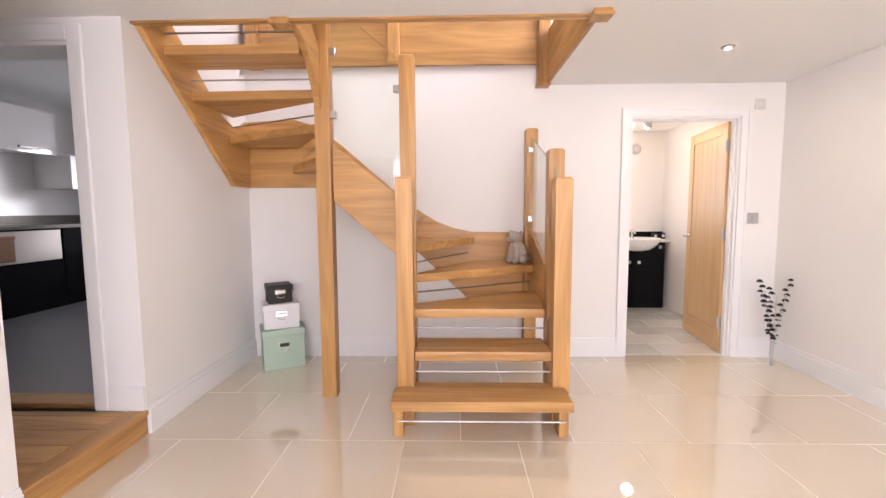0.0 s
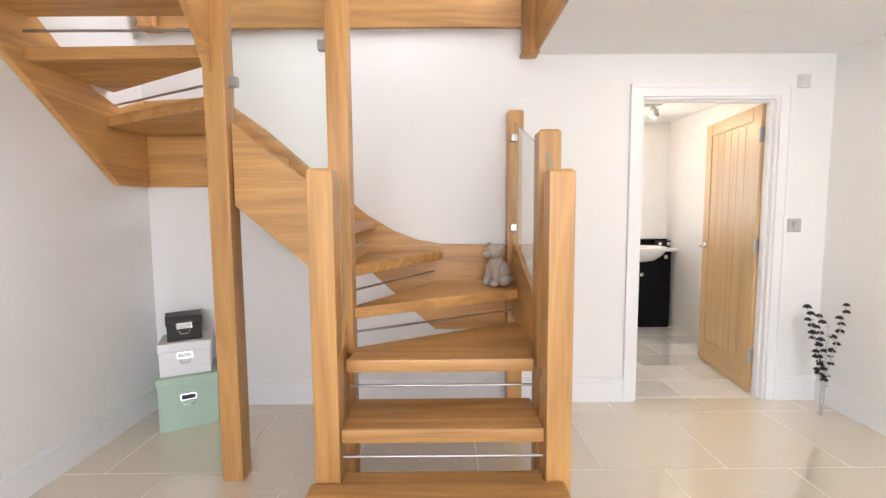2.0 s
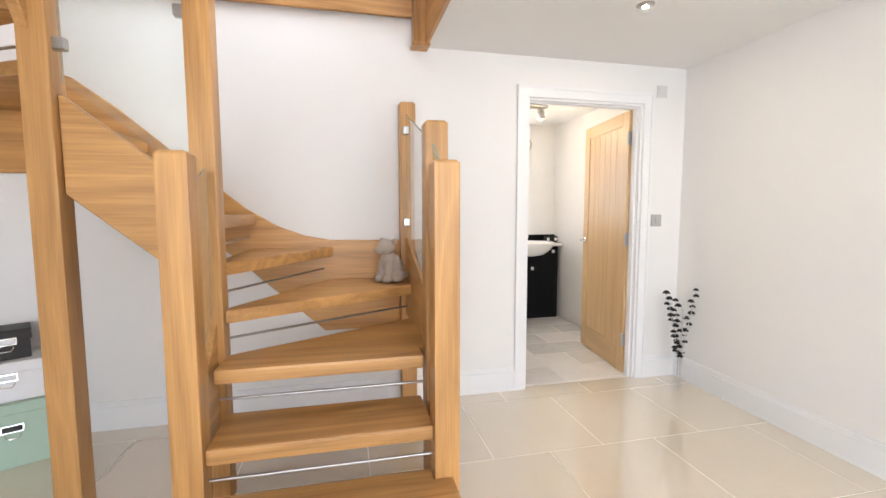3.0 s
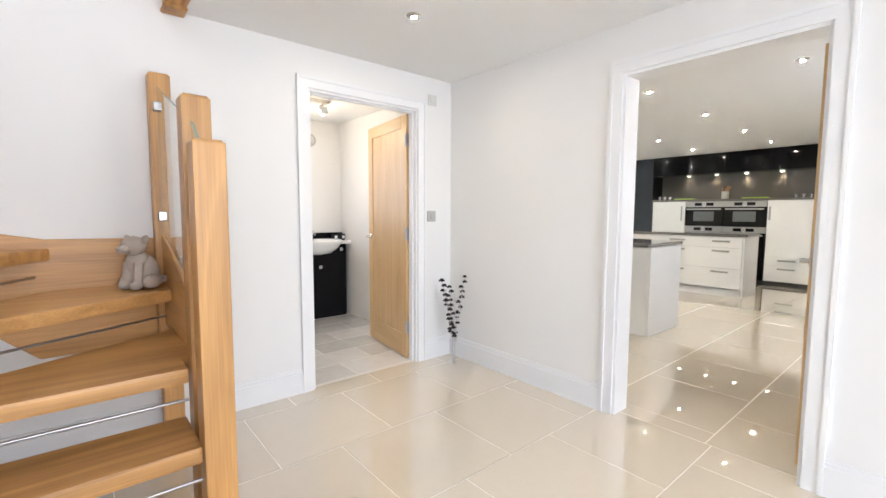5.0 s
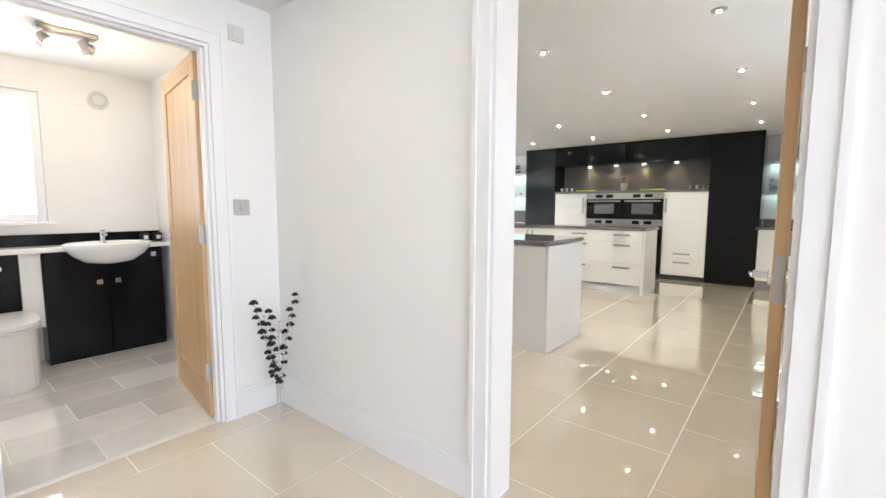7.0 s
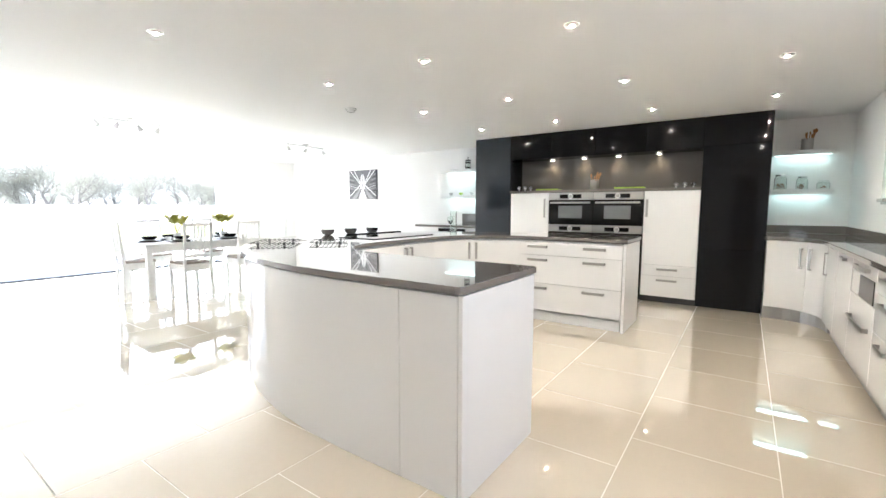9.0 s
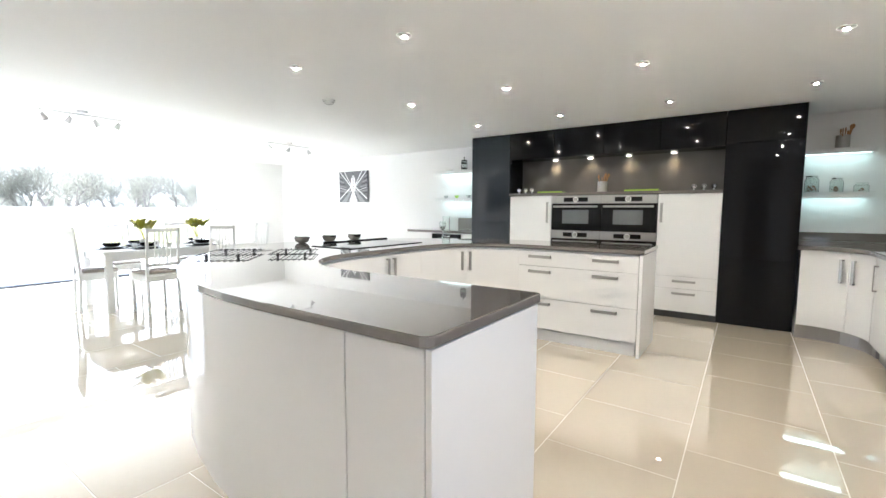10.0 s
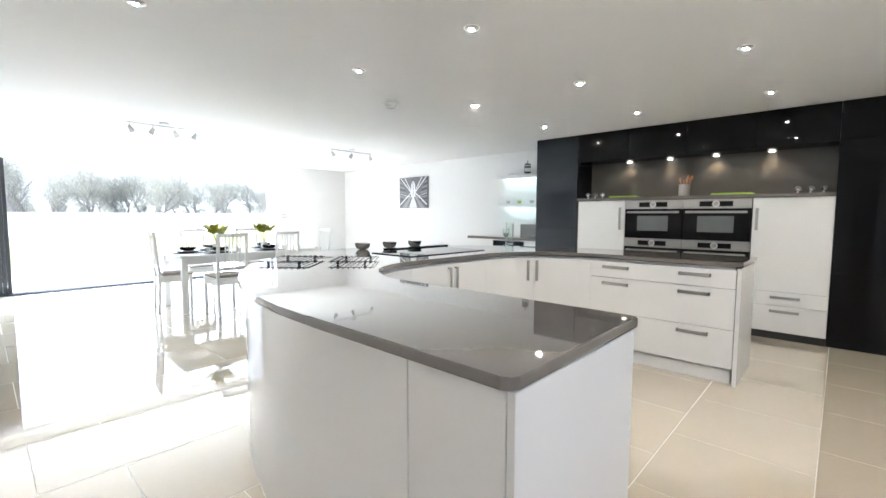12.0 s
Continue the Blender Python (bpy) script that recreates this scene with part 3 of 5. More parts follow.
def outline_outer(inset=0.0, n=28):
    """Half ellipse round the back of the horseshoe island, from the near arm's end to the far one's."""
    cx, cy, a, b = 6.63, 3.40, 1.86 - inset, 2.45 - inset
    pts = [(cx - a + .03, 2.635 + inset), (cx - a + .01, 2.645 + inset), (cx - a, 2.665 + inset)] if not inset else [(cx - a, 2.635 + inset)]
    pts += [(cx - a * math.cos(math.pi * i / n), cy + b * math.sin(math.pi * i / n)) for i in range(n + 1)]
    return pts + [(cx + a, 2.66 + inset)]


def outline_inner(inset=0.0, n=8):
    x0, x1, yt, r = 5.545 - inset, 7.80 + inset, 4.476 + inset, 0.68 + inset
    pts = [(x1, 2.66 + (inset if inset else 0))]
    pts += [(x1 - r + r * math.cos(math.pi / 2 * i / n), yt - r + r * math.sin(math.pi / 2 * i / n)) for i in range(n + 1)]
    pts += [(x0 + r - r * math.sin(math.pi / 2 * i / n), yt - r + r * math.cos(math.pi / 2 * i / n)) for i in range(n + 1)]
    return pts + ([(x0, 2.665), (x0 - .01, 2.645), (x0 - .03, 2.635)] if not inset else [(x0, 2.635 + inset)])


wt = solid("island_worktop", prism(outline_outer() + outline_inner(), "z", CT - .033, CT, .007, seg=2), QUARTZ, "grey quartz horseshoe worktop on the white island", "worktop")
isl = thing("kitchen_island", (5.1, 3.2, 0), "white gloss horseshoe kitchen island with curved doors and steel handles", "kitchen island", world=True)
ou = outline_outer(.03)
part("carcass", prism([(x, max(y, 2.67)) for x, y in outline_outer(.055)] + [(x, max(y, 2.67)) for x, y in outline_inner(.055)], "z", .10, CT - .042), WHITEG, isl)
part("plinth", prism([(x, max(y, 2.70)) for x, y in outline_outer(.06)] + [(x, max(y, 2.70)) for x, y in outline_inner(.055)], "z", 0, .115), WHITEG, isl)


def curved_panel(path, z0, z1, t, name="curved_panel"):
    """A panel that follows a plan line, its back set t to the line's left."""
    n = len(path)
    back = []
    for i, p in enumerate(path):
        a, b = Vector(path[max(i - 1, 0)]), Vector(path[min(i + 1, n - 1)])
        d = (b - a).normalized()
        back.append((p[0] + d.y * t, p[1] - d.x * t))
    return part(name, prism(list(path) + back[::-1], "z", z0, z1, .002), WHITEG, isl, smooth=True)


op = [(ou[0][0], 2.6705), (ou[0][0], 2.985)]
curved_panel(op, .0005, CT - .045, .024)
rest = [(ou[0][0], 2.987)] + ou[1:-1]
cuts = [0, 7, 14, 21, len(rest) - 1]
for i, j in zip(cuts, cuts[1:]):
    seg = rest[i:j + 1]
    a, b = Vector(seg[-2]), Vector(seg[-1])
    seg[-1] = tuple(b - (b - a).normalized() * .0018)
    curved_panel(seg, .0005, CT - .045, .024)
curved_panel([(ou[-1][0], 3.39), (ou[-1][0], 2.68)], .0005, CT - .045, .024)
part("end_panel", box(4.80, 5.515, 2.645, 2.668, 0, CT - .042, .002), WHITEG, isl)
part("end_panel", box(7.804, 8.462, 2.668, 2.694, 0, CT - .042, .002), WHITEG, isl)


def bar_handle(p, q, out, parent, w=.026, off=.03):
    """A flat D-shaped steel handle from p to q standing off along out."""
    p, q, o = Vector(p), Vector(q), Vector(out)
    d = (q - p).normalized()
    side = d.cross(o).normalized()

    def blk(a, b, h0, h1, wd, bm):
        vs = []
        for u in (a, b):
            for s in (-wd, wd):
                for h in (h0, h1):
                    vs.append(u + side * s + o * h)
        own = bmesh.new()
        v = [own.verts.new(x) for x in vs]
        for f in ((0, 1, 3, 2), (4, 6, 7, 5), (0, 4, 5, 1), (2, 3, 7, 6), (0, 2, 6, 4), (1, 5, 7, 3)):
            own.faces.new([v[k] for k in f])
        bmesh.ops.recalc_face_normals(own, faces=own.faces)
        bmesh.ops.bevel(own, geom=own.edges[:], offset=.0015, segments=1, affect="EDGES")
        return join(bm, own)

    bm = bmesh.new()
    blk(p, q, off - .007, off, w / 2, bm)
    blk(p, p + d * .012, -.002, off, w / 2, bm)
    blk(q - d * .012, q, -.002, off, w / 2, bm)
    return part("handle", bm, NICKEL, parent, "brushed steel bar handle")


# drawer arm of the island: three drawers, two handles each
for z0, z1 in ((.735, .875), (.425, .731), (.125, .421)):
    d = part("drawer_front", box(7.80 + .005, 7.80 + .027, 2.70, 3.806, z0, z1, .002), WHITEG, isl)
    for ya in (2.86, 3.47):
        bar_handle((7.805, ya, z1 - .05), (7.805, ya + .22, z1 - .05), (-1, 0, 0), d)
inner = outline_inner(.028)
dp = [p for p in inner if p[1] > 3.80 or abs(p[1] - 3.8) < .03][:]
mid = ((dp[8][0] + dp[9][0]) / 2, dp[8][1])
for seg, hz in ((dp[:5], 4), (dp[4:9], 0), ([dp[8], mid], 1), ([mid, dp[9]], 0), (dp[9:14], 4), (dp[13:], 0)):
    if len(seg) < 2:
        continue
    ob = curved_panel([(x, y) for x, y in seg][::1], .125, .875, -.02, "curved_door")
    e = Vector(seg[hz if hz < len(seg) else -1])
    o = Vector(seg[max(0, min(hz, len(seg) - 1) - 1)])
    nx = (Vector((6.67, 3.75)) - e).normalized()
    tang = Vector((-nx.y, nx.x))
    sgn = -1 if hz else 1
    base = e + tang * (-.04 * sgn) + nx * .02
    bar_handle((base.x, base.y, .66), (base.x, base.y, .85), (nx.x, nx.y, 0), ob)
part("curved_door", box(5.492, 5.514, 2.70, 3.80, .125, .875, .002), WHITEG, isl)

# tall bank: black gloss housings, white doors, ovens and the lit niche
XF = 9.615


def unit(name, label, y0, y1, z0, z1, category="cabinet"):
    return thing(name, (XF + .3, (y0 + y1) / 2, z0), label, category, world=True)


u = unit("tall_cabinet", "tall slate-black gloss cabinet beside the lit niche", 4.815, 5.455, 0, KC)
part("body", box(XF + .02, KE - .004, 4.815, 5.455, 0, KC - .003), BLUEBLK, u)
part("door", box(XF, XF + .019, 4.818, 5.452, .06, 1.10, .0015), BLUEBLK, u)
part("door", box(XF, XF + .019, 4.818, 5.452, 1.104, KC - .004, .0015), BLUEBLK, u)
u = unit("tall_fridge_housing", "tall glossy black fridge housing at the end of the bank", 1.525, 2.205, 0, KC)
part("body", box(XF + .02, KE - .004, 1.525, 2.205, 0, KC - .003), BLACKG, u)
for za, zb in ((.02, .74), (.744, 2.0), (2.004, KC - .004)):
    part("door", box(XF, XF + .019, 1.528, 2.202, za, zb, .0015), BLACKG, u)
u = unit("bridging_cabinet", "black gloss wall units bridging over the lit niche", 2.208, 4.812, 1.99, KC)
part("body", box(XF + .02, KE - .004, 2.208, 4.812, 1.99, KC - .003), BLACKG, u)
for i in range(4):
    ya = 2.21 + i * .6505
    part("door", box(XF, XF + .019, ya, ya + .647, 1.985, KC - .004, .0015), BLACKG, u)
part("niche_back", box(10.0, 10.02, 2.208, 4.812, 1.51, 1.99), NICHE, u)
part("niche_side", box(XF + .01, 10.0, 4.79, 4.812, 1.512, 1.985), BLACKG, u)
for i, ly in enumerate((4.25, 3.76, 3.27, 2.748)):
    lm = thing("niche_downlight", (9.93, ly, 1.985), "small warm lit steel downlight under the bridging units", "downlight", group="lights in the niche")
    part("rim", lathe([(.030, 0), (.044, 0), (.044, -.006), (.038, -.011), (.030, -.011), (.030, 0)], 24), NICKEL, lm, smooth=True)
    part("bulb", lathe([(0, -.0115), (.029, -.0115), (.0295, -.004), (0, -.004)], 20), WARMBULB, lm)
    sp = new("niche_light", bpy.data.lights.new("niche_light", "SPOT"))
    sp.data.energy, sp.data.color, sp.data.spot_size, sp.data.spot_blend, sp.data.shadow_soft_size = 2.6, (1, .74, .40), radians(120), .8, .02
    sp.matrix_world = look((9.935, ly, 1.955), (9.95, ly, 0))
shelf = solid("niche_worktop", box(XF - .03, 10.0, 2.205, 4.81, 1.472, 1.508, .004), QUARTZ, "grey quartz ledge over the ovens", "worktop")
u = unit("oven_housing_cabinet", "white gloss cabinet beside the ovens", 4.18, 4.81, 0, 1.47)
part("body", box(XF + .02, 10.0, 4.175, 4.80, .08, 1.468), WHITEG, u)
d = part("door", box(XF - .001, XF + .019, 4.178, 4.798, .71, 1.466, .0015), WHITEG, u)
bar_handle((XF, 4.23, 1.1), (XF, 4.23, 1.38), (-1, 0, 0), d)
d = part("door", box(XF - .001, XF + .019, 4.178, 4.798, .10, .706, .0015), WHITEG, u)
bar_handle((XF, 4.40, .655), (XF, 4.60, .655), (-1, 0, 0), d)
part("plinth", box(XF + .04, 10.0, 4.175, 4.80, 0, .08), GAP, u)
u = unit("tall_larder_cabinet", "white gloss larder cabinet with two drawers", 2.205, 2.855, 0, 1.47)
part("body", box(XF + .02, 10.0, 2.207, 2.852, .075, 1.468), WHITEG, u)
d = part("door", box(XF - .001, XF + .019, 2.21, 2.850, .50, 1.466, .0015), WHITEG, u)
bar_handle((XF, 2.81, 1.13), (XF, 2.81, 1.36), (-1, 0, 0), d)
for za, zb in ((.355, .496), (.078, .351)):
    d = part("drawer_front", box(XF - .001, XF + .019, 2.21, 2.850, za, zb, .0015), WHITEG, u)
    bar_handle((XF, 2.42, zb - .055), (XF, 2.66, zb - .055), (-1, 0, 0), d)
part("plinth", box(XF + .010, 10.0, 2.207, 2.852, 0, .0745), GAP, u)
u = unit("oven_tower", "carcass that holds four built-in ovens", 2.856, 4.172, 0, 1.47)
part("body", box(XF + .05, 10.0, 2.858, 4.172, 0, 1.468), BLACKM, u)


def oven(y0, y1, z0, z1):
    o = thing("built_in_oven", (XF, (y0 + y1) / 2, z0), "stainless steel built-in oven with a black glass door and control dial", "oven", group="bank of ovens", world=True)
    h = z1 - z0
    part("fascia", box(XF - .004, XF + .048, y0, y1, z1 - .105, z1, .002), STEEL, o)
    dr = part("door", box(XF - .006, XF + .048, y0, y1, z0, z1 - .109, .003), OVENGLASS, o, "black glass oven door")
    # window pane, its reflection put in as a paler grey
    part("window", box(XF - .0085, XF - .0065, y0 + .15, y1 - .15, z0 + .09, z1 - .19), OVENWIN, dr)
    part("handle", box(XF - .04, XF - .024, y0 + .03, y1 - .03, z1 - .158, z1 - .132, .004, bm=boxes((XF - .03, XF - .005, y0 + .05, y0 + .065, z1 - .152, z1 - .138), (XF - .03, XF - .005, y1 - .065, y1 - .05, z1 - .152, z1 - .138))), STEEL, dr, "steel bar handle", smooth=True)
    ym = (y0 + y1) / 2
    part("display", box(XF - .0065, XF - .0045, ym - .16, ym + .16, z1 - .082, z1 - .026), OVENGLASS, o, "black control display")
    rg = lathe([(.025, .004), (.034, .004), (.036, 0), (.025, 0), (.025, .004)], 28)
    bmesh.ops.transform(rg, matrix=Matrix.Translation((XF - .0065, ym, z1 - .054)) @ Matrix.Rotation(-math.pi / 2, 4, "Y"), verts=rg.verts)
    part("dial_ring", rg, CERAMIC, o, "pale ring round the dial", smooth=True)
    k = lathe([(0, .03), (.020, .03), (.023, .026), (.023, 0), (0, 0)], 20)
    bmesh.ops.transform(k, matrix=Matrix.Translation((XF - .006, ym, z1 - .054)) @ Matrix.Rotation(-math.pi / 2, 4, "Y"), verts=k.verts)
    part("dial", k, STEEL, o, "round steel dial", smooth=True)


for ya, yb in ((3.518, 4.168), (2.862, 3.512)):
    oven(ya, yb, 1.005, 1.466)
    oven(ya, yb, .42, 1.0)
    u = unit("warming_drawer", "black glass warming drawer under the ovens", ya, yb, 0, .42)
    part("front", box(XF - .004, XF + .048, ya, yb, .07, .415, .003), OVENGLASS, u)

# side wing with a curved corner along the south wall
run = thing("corner_base_cabinet", (9.8, 1.2, 0), "white gloss base cabinet with curved corner doors", "cabinet", world=True)
front = [(9.38, 1.52), (9.38, 1.48)] + [(8.96 + .42 * math.cos(math.pi / 2 * i / 8), 1.48 - .42 * math.sin(math.pi / 2 * i / 8)) for i in range(1, 9)]
part("carcass", prism([(x + .02, y - .02) for x, y in front] + [(8.96, KS + .01), (KE - .01, KS + .01), (KE - .01, 1.50)], "z", .14, CT - .042), WHITEG, run)
part("plinth", prism([(9.44, 1.521)] + [(x + .06, y - .06) for x, y in front] + [(8.96, KS + .01), (KE - .01, KS + .01), (KE - .01, 1.521)], "z", 0, .14), mat("steel_plinth", (.35, .34, .33), .3, .6), run)


def curved_front(seg):
    n = len(seg)
    bk = []
    for i, p in enumerate(seg):
        a, b = Vector(seg[max(i - 1, 0)]), Vector(seg[min(i + 1, n - 1)])
        d = (b - a).normalized()
        bk.append((p[0] - d.y * .02, p[1] + d.x * .02))
    return part("curved_door", prism(list(seg) + bk[::-1], "z", .145, CT - .046, .0015), WHITEG, run, smooth=True)


d1 = curved_front(front[:6])
a5, a6 = Vector(front[5]), Vector(front[6])
d2 = curved_front([tuple(a5 + (a6 - a5) * .04)] + front[6:])
for k, ob in ((.012, d1), (-.012, d2)):
    v = Vector(front[5]) + Vector((k * 3, k * 3))
    bar_handle((v.x, v.y, .60), (v.x, v.y, .82), (-.7, .7, 0), ob)
for i, (xa, xb) in enumerate(((8.36, 8.95), (7.72, 8.355), (6.98, 7.715), (6.4, 6.975), (5.64, 6.395), (4.9, 5.635))):
    b = thing("base_cabinet", ((xa + xb) / 2, .8, 0), "white gloss base cabinet with a steel handle under the worktop" if i != 2 else "built-in appliance with black glass panel under the worktop", "cabinet", group="base cabinets along the side wall", world=True)
    part("body", box(xa, xb - .002, KS + .01, 1.04, .14, CT - .042), WHITEG, b)
    part("plinth", box(xa, xb - .002, KS + .01, .99, 0, .14), MATS["steel_plinth"], b)
    if i < 1:
        d = part("door", box(xa + .002, xb - .004, 1.041, 1.06, .145, CT - .046, .0015), WHITEG, b)
        bar_handle((xb - .08, 1.06, .60), (xb - .08, 1.06, .82), (0, 1, 0), d)
    elif i == 1:
        d = part("door", box(xa + .002, xb - .004, 1.041, 1.06, .145, CT - .046, .0015), WHITEG, b)
        bar_handle((xa + .22, 1.06, CT - .09), (xb - .22, 1.06, CT - .09), (0, 1, 0), d)
    elif i == 2:
        part("door", box(xa + .002, xb - .004, 1.041, 1.058, .64, .80, .0015), WHITEG, b)
        part("glass_panel", box(xa + .04, 7.42, 1.0585, 1.064, .645, .795, .0015), OVENGLASS, b, "black glass panel")
        d = part("panel", box(xa + .002, xb - .004, 1.041, 1.06, .804, CT - .046, .0015), WHITEG, b)
        bar_handle((xa + .18, 1.06, .845), (xb - .18, 1.06, .845), (0, 1, 0), d)
        d = part("drawer_front", box(xa + .002, xb - .004, 1.041, 1.06, .145, .636, .0015), WHITEG, b)
        bar_handle((xa + .1, 1.06, .47), (xb - .1, 1.06, .47), (0, 1, 0), d, .03, .035)
    else:
        for za, zb in ((.145, .50), (.504, .74), (.744, CT - .046)):
            d = part("drawer_front", box(xa + .002, xb - .004, 1.041, 1.06, za, zb, .0015), WHITEG, b)
            bar_handle((xa + .18, 1.06, zb - .05), (xb - .18, 1.06, zb - .05), (0, 1, 0), d)
top = [(x - .035, y + .035) for x, y in front] + [(4.9, 1.095), (4.9, KS + .005), (KE - .005, KS + .005), (KE - .005, 1.522), (9.345, 1.522)]
solid("side_worktop", prism(top, "z", CT - .04, CT, .006, seg=2), QUARTZ, "grey quartz worktop curving along the side wall", "worktop")
solid("side_upstand", boxes((KE - .022, KE - .003, KS + .003, 1.52, CT + .001, 1.03), (4.9, KE - .022, KS + .003, KS + .02, CT + .001, 1.03), bevel=.002), QUARTZ, "grey quartz upstand behind the side worktop", "upstand")
for i in range(2):
    xa = 7.6 - i * .6
    w = thing("wall_cabinet", (xa + .3, .72, 1.45), "white gloss wall cabinet with steel handle over the side worktop", "cabinet", group="wall cabinets", world=True)
    part("body", box(xa, xa + .597, KS + .003, .84, 1.28, 2.10), WHITEG, w)
    d = part("door", box(xa + .002, xa + .595, .841, .86, 1.278, 2.102, .0015), WHITEG, w)
    bar_handle((xa + .38, .86, 1.31), (xa + .56, .86, 1.31), (0, 1, 0), d)


def float_shelf(y0, y1, z, x1=KE):
    s = thing("floating_shelf", (x1 - .15, (y0 + y1) / 2, z), "white gloss floating shelf lit from underneath", "shelf", group="floating shelves", world=True)
    part("board", box(x1 - .26, x1 - .003, y0, y1, z - .04, z, .003), WHITEG, s)
    part("front_lip", box(x1 - .26, x1 - .245, y0, y1, z - .060, z - .0405, .002), WHITEG, s)
    part("light_strip", box(x1 - .15, x1 - .04, y0 + .03, y1 - .03, z - .047, z - .041), STRIP, s, "lit strip under the shelf")
    return s


for z in (1.945, 1.475):
    float_shelf(.90, 1.50, z)
    float_shelf(5.48, 6.54, z)
# worktop beyond the tall bank
u = thing("drinks_base_cabinet", (10.05, 6.0, 0), "white gloss base cabinet with wine cooler beyond the tall bank", "cabinet", world=True)
part("body", box(9.78, KE - .005, 5.48, 6.6, .1, CT - .042), WHITEG, u)
part("wine_cooler", box(9.765, 9.779, 5.75, 6.33, .12, CT - .06, .002), OVENGLASS, u, "black glass wine cooler door")
part("plinth", box(9.84, KE - .005, 5.48, 6.6, 0, .1), GAP, u)
solid("drinks_worktop", box(9.74, KE - .003, 5.46, 6.85, CT - .04, CT, .005), QUARTZ, "grey quartz worktop beyond the tall bank", "worktop")
solid("drinks_upstand", box(KE - .022, KE - .003, 5.46, 6.2, CT + .001, 1.13, .002), QUARTZ, "low grey quartz upstand on the drinks worktop", "upstand")


# ceiling lights
def downlight(x, y, z, group):
    d = thing("ceiling_downlight", (x, y, z), "small round lit chrome ceiling downlight", "downlight", group=group)
    part("rim", lathe([(.0128, -.0005), (.046, -.0005), (.046, -.003), (.036, -.0095), (.0128, -.010), (.0128, -.0005)], 24), NICKEL, d, smooth=True)
    part("bulb", lathe([(0, -.0105), (.012, -.0105), (.0122, -.002), (0, -.002)], 20), BULB, d)
    return d


kd = downlight(6.06, 2.67, KC, "kitchen ceiling downlights")
for gx in (4.66, 6.06, 7.47, 8.82):
    for gy in (1.55, 2.67, 3.80, 4.89):
        if (gx, gy) != (6.06, 2.67):
            copy_thing(kd, pose(gx, gy, KC))
downlight(2.0, 2.74, HC, "hall ceiling downlights")


def track_light(x, y, z, rz, n=4, length=.9, name="ceiling_spot_bar"):
    t = thing(name, (x, y, z), "pale satin metal ceiling spotlight bar with small swivel heads", "spotlight bar", rz=rz, group="spotlight bars")
    part("mount", lathe([(0, 0), (.05, 0), (.05, -.022), (.045, -.026), (0, -.026)], 24), SATIN, t, smooth=True)
    part("bar", box(-length / 2, length / 2, -.009, .009, -.052, -.034, .003, bm=box(-.012, .012, -.009, .009, -.034, -.02)), SATIN, t)
    for i in range(n):
        hx = -length / 2 + .03 + i * (length - .06) / (n - 1)
        a = radians(25 * (1 if i % 2 else -1))
        h = lathe([(0, .02), (.018, .018), (.022, .0), (.034, -.055), (.031, -.055), (.02, -.01), (0, -.008)], 16)
        bmesh.ops.transform(h, matrix=Matrix.Translation((hx, 0, -.10)) @ Matrix.Rotation(a, 4, "Y") @ Matrix.Rotation(a * .7, 4, "X"), verts=h.verts)
        rod((hx, 0, -.05), (hx, 0, -.085), .005, 8, bm=h)
        part("spot_head", h, SATIN, t, smooth=True)
    return t


track_light(5.62, 8.14, KC, 0, 4, .74)
track_light(8.32, 8.17, KC, 0, 3, .8)
sm = thing("smoke_alarm", (6.86, 5.46, KC), "round white ceiling smoke alarm", "smoke alarm")
part("base", lathe([(0, 0), (.062, 0), (.062, -.014), (.058, -.018), (0, -.018)], 28), CERAMIC, sm, smooth=True)
part("cap", lathe([(0, -.018), (.048, -.018), (.044, -.036), (.030, -.042), (0, -.043)], 28), CERAMIC, sm, smooth=True)

# ---- doors ----
def plank_door(name, label, length, height, t=.04):
    """An oak door of vertical planks in a frame, hinged at x = 0 and running along x."""
    d = thing(name, (0, 0, 0), label, "door", kind="structure")
    part("stile", box(0, .095, -t / 2, t / 2, .008, height, .002), DOOR_OAK["z"], d)
    part("stile", box(length - .095, length, -t / 2, t / 2, .008, height, .002), DOOR_OAK["z"], d)
    part("rail", box(.096, length - .096, -t / 2, t / 2, .008, .20, .002), DOOR_OAK["x"], d)
    part("rail", box(.096, length - .096, -t / 2, t / 2, height - .10, height, .002), DOOR_OAK["x"], d)
    n = 6
    w = (length - .192) / n
    for i in range(n):
        part("plank", box(.096 + i * w + .0004, .096 + (i + 1) * w - .0004, -.013, .013, .20, height - .10, .002), DOOR_OAK["z"], d)
    for s in (-1, 1):
        k = lathe([(0, 0), (.026, 0), (.026, .008), (.012, .011), (.010, .045), (0, .045)], 20)
        bmesh.ops.transform(k, matrix=Matrix.Translation((length - .055, s * t / 2, 1.0)) @ Matrix.Rotation(-s * math.pi / 2, 4, "X"), verts=k.verts)
        tube([(length - .055, s * (t / 2 + .045), 1.0), (length - .08, s * (t / 2 + .05), 1.0), (length - .17, s * (t / 2 + .047), .995)], .009, 10, bm=k)
        part("lever_handle", k, CHROME, d, "chrome lever handle", smooth=True)
    part("latch_plate", box(length - .001, length + .0015, -.012, .012, .93, 1.07), STEEL, d, "steel latch plate")
    for z in (.22, 1.0, 1.76):
        part("hinge", box(-.003, .001, -.016, .028, z, z + .10, .001, bm=rod((-.003, .026, z), (-.003, .026, z + .10), .006)), STEEL, d, "steel butt hinge")
    return d


